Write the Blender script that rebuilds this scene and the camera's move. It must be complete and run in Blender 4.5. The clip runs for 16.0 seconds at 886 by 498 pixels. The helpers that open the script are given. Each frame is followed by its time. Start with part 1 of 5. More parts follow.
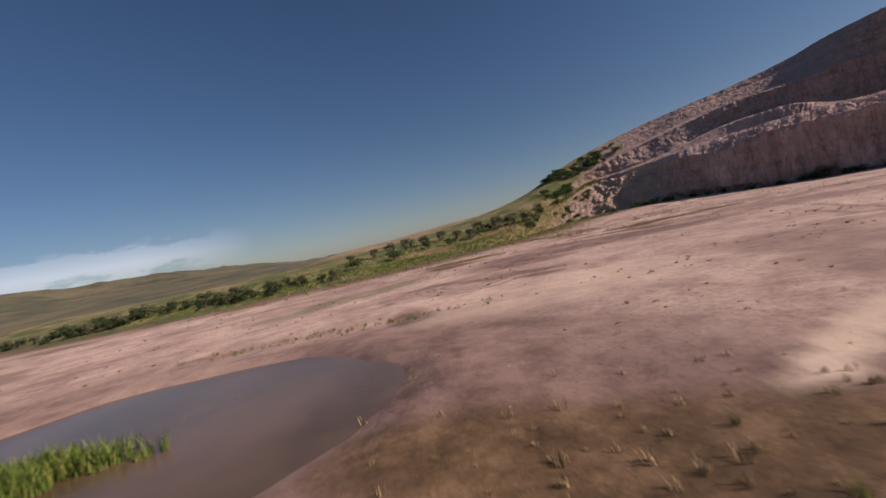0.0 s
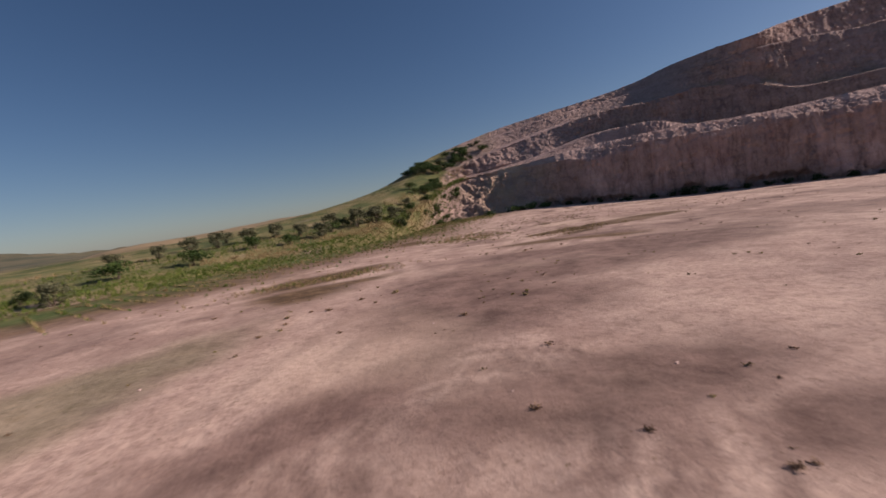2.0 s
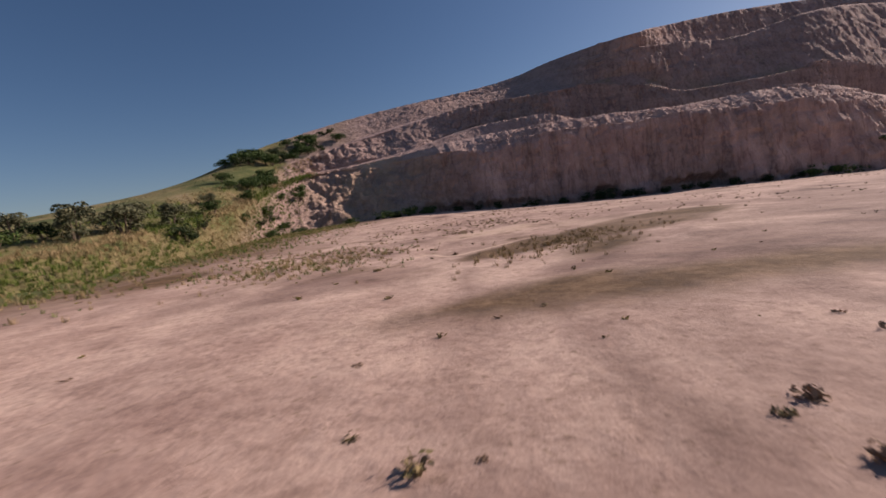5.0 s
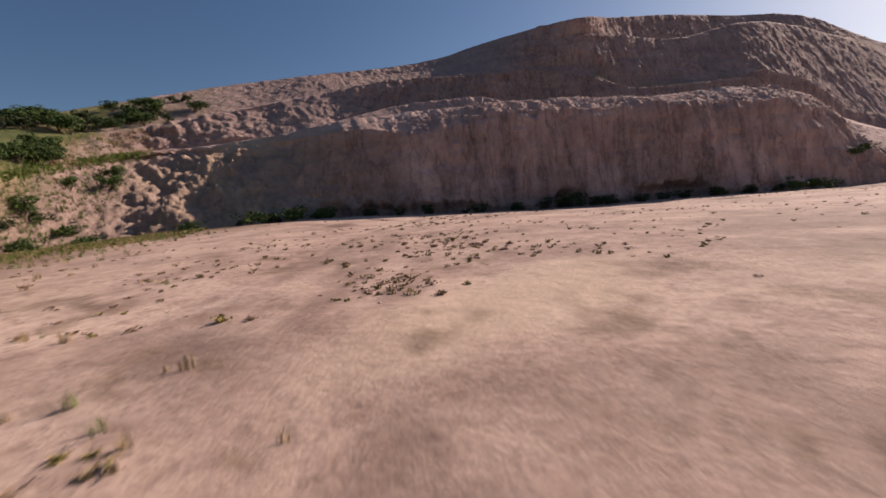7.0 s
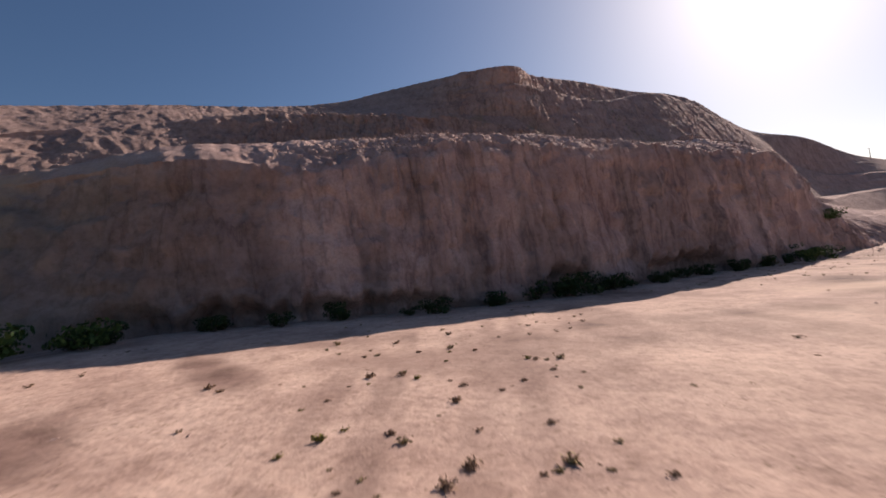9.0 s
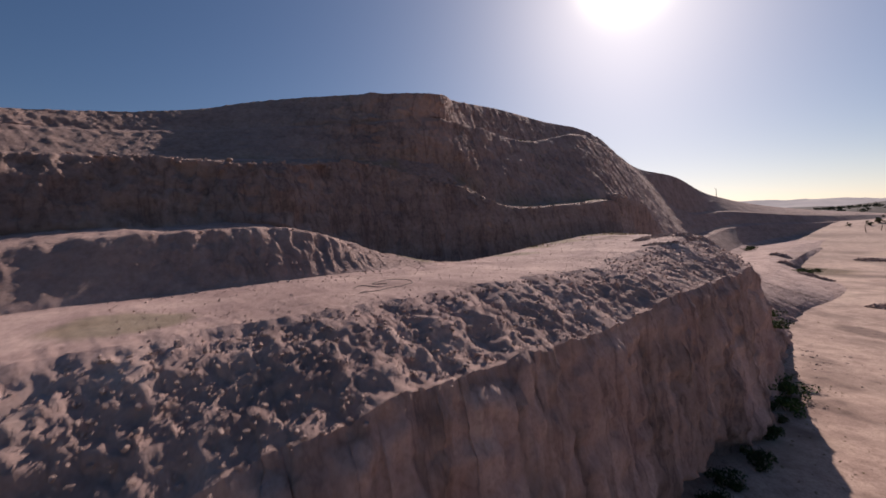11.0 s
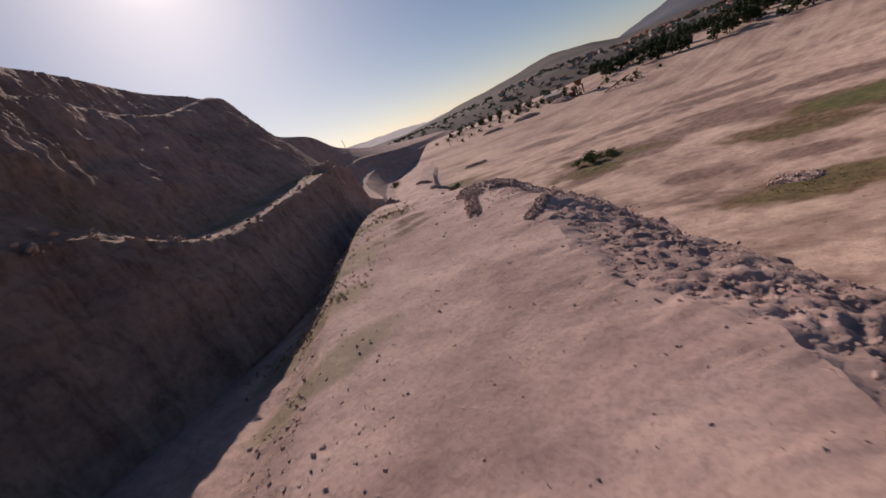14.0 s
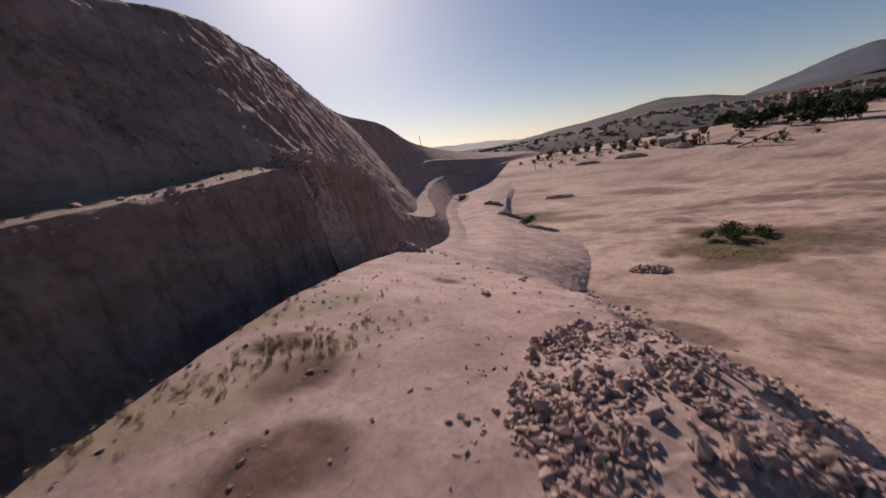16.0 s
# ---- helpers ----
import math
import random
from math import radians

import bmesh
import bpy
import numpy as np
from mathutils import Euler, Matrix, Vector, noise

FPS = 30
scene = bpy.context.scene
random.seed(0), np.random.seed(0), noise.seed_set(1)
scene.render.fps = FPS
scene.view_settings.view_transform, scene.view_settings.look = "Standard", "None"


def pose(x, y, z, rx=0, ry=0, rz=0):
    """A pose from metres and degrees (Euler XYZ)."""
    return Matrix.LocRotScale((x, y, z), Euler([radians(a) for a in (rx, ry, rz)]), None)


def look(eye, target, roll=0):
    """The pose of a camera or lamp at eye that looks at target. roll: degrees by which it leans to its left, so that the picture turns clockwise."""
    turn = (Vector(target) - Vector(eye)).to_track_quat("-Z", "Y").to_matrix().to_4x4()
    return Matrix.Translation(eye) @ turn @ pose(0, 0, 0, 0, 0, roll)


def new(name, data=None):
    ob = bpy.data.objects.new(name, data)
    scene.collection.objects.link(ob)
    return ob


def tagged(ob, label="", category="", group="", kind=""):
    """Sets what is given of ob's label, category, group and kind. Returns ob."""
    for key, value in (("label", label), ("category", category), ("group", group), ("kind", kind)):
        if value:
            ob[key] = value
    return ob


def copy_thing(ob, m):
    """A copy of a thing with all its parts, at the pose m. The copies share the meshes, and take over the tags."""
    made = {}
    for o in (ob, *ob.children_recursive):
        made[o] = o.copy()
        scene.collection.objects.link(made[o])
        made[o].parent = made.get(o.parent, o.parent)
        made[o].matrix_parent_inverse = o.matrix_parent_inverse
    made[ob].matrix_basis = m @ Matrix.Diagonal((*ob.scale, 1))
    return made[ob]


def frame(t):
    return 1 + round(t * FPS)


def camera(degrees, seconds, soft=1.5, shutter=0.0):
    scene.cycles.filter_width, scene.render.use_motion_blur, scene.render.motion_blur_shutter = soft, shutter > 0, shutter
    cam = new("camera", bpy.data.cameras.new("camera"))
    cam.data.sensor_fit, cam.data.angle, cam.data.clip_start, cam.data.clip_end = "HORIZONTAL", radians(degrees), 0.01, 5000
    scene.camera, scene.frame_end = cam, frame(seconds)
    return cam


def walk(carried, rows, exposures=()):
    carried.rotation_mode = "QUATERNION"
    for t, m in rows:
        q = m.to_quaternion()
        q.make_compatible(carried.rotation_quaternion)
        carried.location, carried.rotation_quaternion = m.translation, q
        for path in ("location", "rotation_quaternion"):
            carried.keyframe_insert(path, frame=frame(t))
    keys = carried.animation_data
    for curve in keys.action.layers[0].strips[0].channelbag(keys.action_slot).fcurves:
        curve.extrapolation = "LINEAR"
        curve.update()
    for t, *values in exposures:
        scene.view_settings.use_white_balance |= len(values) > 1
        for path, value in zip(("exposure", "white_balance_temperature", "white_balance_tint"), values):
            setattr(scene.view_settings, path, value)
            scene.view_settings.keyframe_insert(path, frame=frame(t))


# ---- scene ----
SUN_AZ, SUN_EL = -111.0, 28.5
cam = camera(91.7, 16.0, soft=1.6, shutter=0.18)
PATH = [
    (0, (0.69, 0.01, 4.25), (1.189, 9.991, 3.959), -12.38),
    (0.5, (-0.09, 5.88, 4.17), (1.111, 15.801, 3.799), -14.64),
    (1, (-0.19, 11.59, 4.16), (1.186, 21.488, 3.771), -14.22),
    (1.5, (0.15, 16.79, 4.22), (2.394, 26.518, 3.642), -12.92),
    (2, (0.76, 21.81, 4.26), (4.910, 30.862, 3.287), -8.43),
    (2.5, (1.50, 26.46, 4.03), (7.005, 34.730, 2.920), -7.61),
    (3, (3.14, 31.56, 3.66), (9.048, 39.548, 2.569), -8.72),
    (3.5, (4.95, 36.02, 3.47), (10.998, 43.910, 2.415), -9.86),
    (3.7, (5.70, 37.64, 3.44), (11.774, 45.513, 2.389), -10.03),
    (5.8, (18.76, 48.20, 2.12), (26.117, 54.885, 1.057), -7.43),
    (6, (20.00, 49.77, 2.13), (27.384, 56.420, 1.047), -8.28),
    (6.5, (23.28, 53.51, 2.03), (31.108, 59.629, 0.885), -6.10),
    (7, (26.74, 57.22, 2.04), (34.988, 62.757, 0.903), -5.18),
    (7.5, (30.78, 60.87, 2.04), (39.618, 65.449, 1.115), -5.83),
    (8, (34.89, 64.14, 2.29), (44.142, 67.915, 1.809), -6.86),
    (8.5, (38.80, 66.92, 2.62), (48.194, 70.324, 2.291), -6.69),
    (9, (42.54, 69.31, 3.18), (51.991, 72.571, 3.450), -6.22),
    (9.2, (44.16, 70.16, 3.30), (53.597, 73.403, 4.021), -5.59),
    (9.8, (48.60, 72.20, 5.20), (58.200, 74.000, 5.900), -6.00),
    (10.3, (51.60, 73.30, 8.80), (61.400, 74.900, 9.000), -4.60),
    (10.8, (55.40, 74.40, 12.90), (65.350, 75.200, 12.700), -3.60),
    (11.3, (59.24, 75.58, 16.05), (69.218, 75.736, 15.453), -3.23),
    (11.5, (60.81, 76.36, 16.41), (70.729, 75.828, 15.289), -3.75),
    (12, (64.19, 77.90, 17.87), (73.665, 75.619, 15.617), -6.13),
    (12.5, (67.92, 78.92, 18.31), (76.577, 74.733, 15.575), -7.39),
    (13, (71.40, 79.47, 18.33), (79.502, 74.321, 15.524), -15.56),
    (13.5, (75.95, 78.57, 18.32), (83.696, 72.928, 15.483), -20.19),
    (14, (80.27, 76.43, 18.32), (87.792, 70.361, 15.757), -22.67),
    (14.5, (84.45, 73.22, 18.31), (91.958, 67.044, 15.941), -22.68),
    (15, (88.37, 69.41, 18.19), (95.996, 63.369, 15.862), -19.98),
    (15.5, (92.89, 64.22, 17.70), (100.979, 58.720, 15.625), -13.46),
    (16, (97.25, 59.55, 17.44), (105.613, 54.435, 15.483), -9.75),
]
walk(cam, [(t, look(eye, target, roll)) for t, eye, target, roll in PATH],
     exposures=[(0.0, 0.02, 6600, 19), (2.0, -0.03, 6550, 19), (3.5, 0.08, 6600, 19), (6.0, 0.12, 6650, 18), (7.0, 0.24, 6850, 17), (9.2, 0.34, 6800, 18), (11.3, -0.08, 6500, 18), (12.5, -0.1, 6550, 18), (14.0, -0.15, 6700, 18), (16.0, -0.15, 6600, 18)])

# ---- light ----
az, el = radians(SUN_AZ), radians(SUN_EL)
SUN_DIR = Vector((-math.sin(az) * math.cos(el), math.cos(az) * math.cos(el), math.sin(el)))
world = bpy.data.worlds.new("sky")
scene.world = world
world.use_nodes = True
wn = world.node_tree.nodes
wl = world.node_tree.links
sky = wn.new("ShaderNodeTexSky")
sky.sky_type, sky.sun_disc = "NISHITA", False
sky.sun_elevation, sky.sun_rotation = el, -az
sky.altitude, sky.air_density, sky.dust_density, sky.ozone_density = 700, 1.0, 1.3, 3.0
deep = wn.new("ShaderNodeHueSaturation")
deep.inputs["Saturation"].default_value = 1.12
wl.new(sky.outputs[0], deep.inputs["Color"])
heading = wn.new("ShaderNodeTexCoord").outputs["Generated"]


def sky_math(op, a, b=0.0, clamp=False):
    m = wn.new("ShaderNodeMath")
    m.operation, m.use_clamp = op, clamp
    for value, sock in ((a, m.inputs[0]), (b, m.inputs[1])):
        if isinstance(value, (int, float)):
            sock.default_value = value
        else:
            wl.new(value, sock)
    return m.outputs[0]


def towards(v):
    """The cosine between the sky's direction and v, never below nought."""
    d = wn.new("ShaderNodeVectorMath")
    d.operation = "DOT_PRODUCT"
    wl.new(heading, d.inputs[0])
    d.inputs[1].default_value = tuple(v)
    return sky_math("MAXIMUM", d.outputs["Value"], 0.0)


def sky_add(base, fac, col):
    m = wn.new("ShaderNodeMix")
    m.data_type, m.blend_type = "RGBA", "ADD"
    wl.new(fac, m.inputs[0])
    wl.new(base, m.inputs[6])
    m.inputs[7].default_value = (*col, 1)
    return m.outputs[2]


# the bright haze round the sun and the pale haze along the horizon
near_sun = towards(SUN_DIR)
tone = sky_add(deep.outputs[0], sky_math("POWER", near_sun, 9.0), (0.5, 0.55, 0.72))
tone = sky_add(tone, sky_math("POWER", near_sun, 70.0), (1.6, 1.45, 1.15))
tone = sky_add(tone, sky_math("POWER", near_sun, 700.0), (90.0, 80.0, 55.0))
rise = wn.new("ShaderNodeSeparateXYZ")
wl.new(heading, rise.inputs[0])
low = sky_math("POWER", sky_math("SUBTRACT", 1.0, sky_math("ABSOLUTE", rise.outputs["Z"])), 16.0)
tone = sky_add(tone, sky_math("MULTIPLY", low, sky_math("ADD", 0.25, near_sun)), (4.2, 4.0, 4.4))
# a low bank of cloud in the north-west
cloud = wn.new("ShaderNodeTexNoise")
squash = wn.new("ShaderNodeMapping")
squash.inputs["Scale"].default_value = (5.0, 5.0, 17.0)
wl.new(heading, squash.inputs["Vector"])
wl.new(squash.outputs[0], cloud.inputs["Vector"])
cloud.inputs["Scale"].default_value, cloud.inputs["Detail"].default_value, cloud.inputs["Roughness"].default_value = 1.6, 8, 0.6
height = sky_math("ABSOLUTE", sky_math("SUBTRACT", rise.outputs["Z"], 0.075))
bank = sky_math("SUBTRACT", 1.0, sky_math("MULTIPLY", height, 18.0), True)
north_west = sky_math("MULTIPLY", sky_math("SUBTRACT", towards((-0.72, 0.69, 0.09)), 0.9), 14.0, True)
puff = sky_math("MULTIPLY", sky_math("SUBTRACT", sky_math("ADD", cloud.outputs["Fac"], sky_math("MULTIPLY", bank, 0.35)), 0.62), 9.0, True)
puff = sky_math("MULTIPLY", sky_math("MULTIPLY", puff, bank), north_west)
tone = sky_add(tone, puff, (4.2, 3.7, 3.9))
wn["Background"].inputs["Strength"].default_value = 0.06
wl.new(tone, wn["Background"].inputs["Color"])
sun = new("sun", bpy.data.lights.new("sun", "SUN"))
sun.data.energy, sun.data.angle, sun.data.color = 5.4, radians(0.6), (1.0, 0.85, 0.74)
sun.matrix_world = look(SUN_DIR * 500, (0, 0, 0))

# ---- tools ----
rng = np.random.default_rng(7)


def hash3(i, j, k):
    h = (i * 374761393 + j * 668265263 + k * 1274126177) & 0xFFFFFFFF
    h = ((h ^ (h >> 13)) * 1103515245) & 0xFFFFFFFF
    h = ((h ^ (h >> 15)) * 2246822519) & 0xFFFFFFFF
    return ((h ^ (h >> 16)) & 0xFFFF) / 32767.5 - 1.0


def vnoise(p):
    """Smooth noise of points (n, 3), about -1 to 1."""
    f = np.floor(p)
    i = f.astype(np.int64)
    u = p - f
    u = u * u * u * (u * (u * 6 - 15) + 10)
    out = 0
    for a in (0, 1):
        wa = u[:, 0] if a else 1 - u[:, 0]
        for b in (0, 1):
            wb = u[:, 1] if b else 1 - u[:, 1]
            for c in (0, 1):
                wc = u[:, 2] if c else 1 - u[:, 2]
                out = out + wa * wb * wc * hash3(i[:, 0] + a, i[:, 1] + b, i[:, 2] + c)
    return out


def fbm(p, scale, octaves=4, gain=0.5, ridge=False):
    p = np.asarray(p, float) / scale
    out, amp, norm = 0, 1.0, 0
    for o in range(octaves):
        n = vnoise(p + 17.3 * o)
        out = out + amp * ((1 - 2 * np.abs(n)) if ridge else n)
        norm += amp
        amp *= gain
        p = p * 2.03
    return out / norm


def smooth(a, b, x):
    t = np.clip((x - a) / (b - a), 0, 1)
    return t * t * (3 - 2 * t)


def mesh_from(name, verts, faces, material=None, flat=False, attrs=None):
    me = bpy.data.meshes.new(name)
    me.from_pydata(verts.tolist() if hasattr(verts, "tolist") else verts, [], faces.tolist() if hasattr(faces, "tolist") else faces)
    for key, values in (attrs or {}).items():
        layer = me.attributes.new(key, "FLOAT", "POINT")
        layer.data.foreach_set("value", np.asarray(values, np.float32))
    me.polygons.foreach_set("use_smooth", [not flat] * len(me.polygons))
    if material:
        me.materials.append(material)
    me.update()
    return me


def grid_faces(n, m):
    """Quads of a grid of n rows by m columns."""
    a = (np.arange(n - 1)[:, None] * m + np.arange(m - 1)[None]).ravel()
    return np.stack([a, a + 1, a + m + 1, a + m], 1)


def part(name, bm, material, parent, label=""):
    me = bpy.data.meshes.new(name)
    bm.to_mesh(me)
    bm.free()
    me.materials.append(material)
    ob = new(name, me)
    ob.parent = parent
    return tagged(ob, label)


def thing(name, m, label, category, group="", data=None):
    ob = new(name, data)
    ob.matrix_world = m
    return tagged(ob, label, category, group)


def material(name, rough=0.9, metal=0.0):
    mat = bpy.data.materials.new(name)
    mat.use_nodes = True
    b = mat.node_tree.nodes["Principled BSDF"]
    b.inputs["Roughness"].default_value = rough
    b.inputs["Metallic"].default_value = metal
    b.inputs["Specular IOR Level"].default_value = 0.25
    return mat, mat.node_tree.nodes, mat.node_tree.links, b


def noise_tex(nodes, links, scale, detail=6.0, rough=0.6, stretch=None, world_space=True):
    src = nodes.new("ShaderNodeNewGeometry").outputs["Position"] if world_space else nodes.new("ShaderNodeTexCoord").outputs["Object"]
    if stretch:
        mp = nodes.new("ShaderNodeMapping")
        mp.inputs["Scale"].default_value = stretch
        links.new(src, mp.inputs["Vector"])
        src = mp.outputs[0]
    t = nodes.new("ShaderNodeTexNoise")
    t.inputs["Scale"].default_value, t.inputs["Detail"].default_value, t.inputs["Roughness"].default_value = scale, detail, rough
    links.new(src, t.inputs["Vector"])
    return t.outputs["Fac"]


def ramp(nodes, links, fac, stops):
    r = nodes.new("ShaderNodeValToRGB")
    while len(r.color_ramp.elements) < len(stops):
        r.color_ramp.elements.new(0.5)
    for e, (at, col) in zip(r.color_ramp.elements, stops):
        e.position = at
        e.color = (*col, 1) if len(col) == 3 else col
    links.new(fac, r.inputs[0])
    return r.outputs[0]


def mix(nodes, links, fac, a, b, blend="MIX"):
    m = nodes.new("ShaderNodeMix")
    m.data_type, m.blend_type = "RGBA", blend
    for value, sock in ((fac, m.inputs[0]), (a, m.inputs[6]), (b, m.inputs[7])):
        if isinstance(value, (int, float)):
            sock.default_value = value
        elif isinstance(value, tuple):
            sock.default_value = (*value, 1)
        else:
            links.new(value, sock)
    return m.outputs[2]


def attribute(nodes, name):
    a = nodes.new("ShaderNodeAttribute")
    a.attribute_name = name
    return a.outputs["Fac"]


def bump(nodes, links, bsdf, height, strength, distance):
    b = nodes.new("ShaderNodeBump")
    b.inputs["Strength"].default_value, b.inputs["Distance"].default_value = strength, distance
    links.new(height, b.inputs["Height"])
    links.new(b.outputs[0], bsdf.inputs["Normal"])
    return b


def maths(nodes, links, op, a, b=0.5):
    m = nodes.new("ShaderNodeMath")
    m.operation, m.use_clamp = op, True
    for value, sock in ((a, m.inputs[0]), (b, m.inputs[1])):
        if isinstance(value, (int, float)):
            sock.default_value = value
        else:
            links.new(value, sock)
    return m.outputs[0]

# ---- materials ----
def rock_material():
    mat, n, l, b = material("quarry_rock", 0.95)
    b.inputs["Specular IOR Level"].default_value = 0.3
    b.inputs["Diffuse Roughness"].default_value = 0.12
    big = noise_tex(n, l, 0.09, 5, 0.6)
    streak = noise_tex(n, l, 0.55, 7, 0.65, (1.0, 1.0, 0.22))
    strata = noise_tex(n, l, 0.5, 6, 0.6, (0.25, 0.25, 1.6))
    fine = noise_tex(n, l, 2.2, 10, 0.72)
    base = ramp(n, l, big, [(0.3, (0.34, 0.225, 0.205)), (0.5, (0.45, 0.31, 0.27)), (0.7, (0.38, 0.285, 0.265))])
    base = mix(n, l, 0.75, base, ramp(n, l, streak, [(0.3, (0.27, 0.195, 0.185)), (0.46, (0.44, 0.31, 0.27)), (0.66, (0.56, 0.41, 0.35))]), "MIX")
    base = mix(n, l, 0.4, base, ramp(n, l, strata, [(0.35, (0.22, 0.165, 0.165)), (0.62, (0.48, 0.35, 0.3))]))
    base = mix(n, l, 0.5, base, ramp(n, l, fine, [(0.34, (0.22, 0.19, 0.2)), (0.5, (0.8, 0.78, 0.78)), (0.6, (1, 1, 1))]), "MULTIPLY")
    # pale dust tone, lightened further to stand for sunlit ground
    dust_and_light = ramp(n, l, noise_tex(n, l, 0.35, 8, 0.65), [(0.32, (0.36, 0.245, 0.225)), (0.48, (0.5, 0.355, 0.315)), (0.66, (0.62, 0.455, 0.395))])
    dust_and_light = mix(n, l, 0.35, dust_and_light, ramp(n, l, noise_tex(n, l, 6.0, 6, 0.7), [(0.38, (0.42, 0.38, 0.38)), (0.54, (1, 1, 1))]), "MULTIPLY")
    patchy = noise_tex(n, l, 0.22, 7, 0.62, (1.0, 0.4, 1.0))
    dust_and_light = mix(n, l, 0.55, dust_and_light, ramp(n, l, patchy, [(0.38, (0.55, 0.5, 0.52)), (0.5, (0.85, 0.83, 0.84)), (0.6, (1.0, 1.0, 1.0))]), "MULTIPLY")
    col = mix(n, l, attribute(n, "dust_and_light"), base, dust_and_light)
    crack = noise_tex(n, l, 0.5, 5, 0.55, (1.0, 1.0, 0.16))
    col = mix(n, l, maths(n, l, "MULTIPLY", attribute(n, "steep"), 0.55), col, ramp(n, l, crack, [(0.455, (1, 1, 1)), (0.49, (0.6, 0.56, 0.56)), (0.5, (0.42, 0.38, 0.38)), (0.512, (0.7, 0.66, 0.66)), (0.55, (1, 1, 1))]), "MULTIPLY")
    grass = ramp(n, l, noise_tex(n, l, 0.16, 9, 0.7), [(0.32, (0.05, 0.075, 0.022)), (0.45, (0.11, 0.125, 0.04)), (0.58, (0.24, 0.2, 0.09)), (0.72, (0.33, 0.25, 0.16))])
    col = mix(n, l, attribute(n, "grass"), col, grass)
    ochre = mix(n, l, attribute(n, "ochre"), col, mix(n, l, 0.7, col, (0.62, 0.45, 0.28)))
    soil = ramp(n, l, noise_tex(n, l, 1.1, 9, 0.72), [(0.35, (0.07, 0.036, 0.028)), (0.62, (0.2, 0.115, 0.088))])
    ochre = mix(n, l, attribute(n, "soil"), ochre, soil)
    l.new(ochre, b.inputs["Base Color"])
    relief = bump(n, l, b, noise_tex(n, l, 1.6, 12, 0.74), 1.0, 0.4)
    l.new(maths(n, l, "SUBTRACT", 1.0, maths(n, l, "MULTIPLY", attribute(n, "dust_and_light"), 0.72)), relief.inputs["Strength"])
    return mat


def floor_material():
    mat, n, l, b = material("quarry_floor_dirt", 0.95)
    b.inputs["Specular IOR Level"].default_value = 0.3
    b.inputs["Diffuse Roughness"].default_value = 0.12
    big = noise_tex(n, l, 0.06, 6, 0.6)
    mid = noise_tex(n, l, 0.5, 8, 0.65)
    fine = noise_tex(n, l, 5.0, 8, 0.7)
    col = ramp(n, l, big, [(0.3, (0.38, 0.255, 0.21)), (0.48, (0.52, 0.37, 0.3)), (0.66, (0.65, 0.49, 0.395))])
    col = mix(n, l, 0.5, col, ramp(n, l, mid, [(0.36, (0.34, 0.23, 0.19)), (0.5, (0.56, 0.41, 0.335)), (0.62, (0.7, 0.53, 0.43))]))
    col = mix(n, l, 0.4, col, ramp(n, l, fine, [(0.38, (0.45, 0.4, 0.39)), (0.53, (1, 1, 1))]), "MULTIPLY")
    clod = noise_tex(n, l, 1.3, 12, 0.78)
    col = mix(n, l, 0.55, col, ramp(n, l, clod, [(0.36, (0.42, 0.36, 0.34)), (0.47, (0.86, 0.83, 0.82)), (0.6, (1.0, 1.0, 1.0))]), "MULTIPLY")
    fleck = noise_tex(n, l, 7.0, 4, 0.6)
    col = mix(n, l, ramp(n, l, fleck, [(0.62, (0, 0, 0)), (0.68, (0.6, 0.6, 0.6))]), col, (0.22, 0.15, 0.1))
    damp = ramp(n, l, noise_tex(n, l, 0.8, 9, 0.7), [(0.35, (0.12, 0.072, 0.058)), (0.6, (0.26, 0.17, 0.138))])
    col = mix(n, l, attribute(n, "damp"), col, damp)
    sand = mix(n, l, mid, (0.62, 0.46, 0.34), (0.7, 0.55, 0.42))
    col = mix(n, l, attribute(n, "sand"), col, sand)
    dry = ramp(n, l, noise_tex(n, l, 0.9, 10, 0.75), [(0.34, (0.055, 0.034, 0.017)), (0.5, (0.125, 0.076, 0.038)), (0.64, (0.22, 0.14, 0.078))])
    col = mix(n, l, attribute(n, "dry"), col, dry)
    green = ramp(n, l, noise_tex(n, l, 0.5, 10, 0.75), [(0.32, (0.03, 0.055, 0.014)), (0.5, (0.07, 0.1, 0.025)), (0.66, (0.17, 0.16, 0.06))])
    col = mix(n, l, attribute(n, "green"), col, green)
    l.new(col, b.inputs["Base Color"])
    bump(n, l, b, noise_tex(n, l, 2.2, 12, 0.66), 0.55, 0.09)
    return mat


ROCK = rock_material()
FLOOR = floor_material()

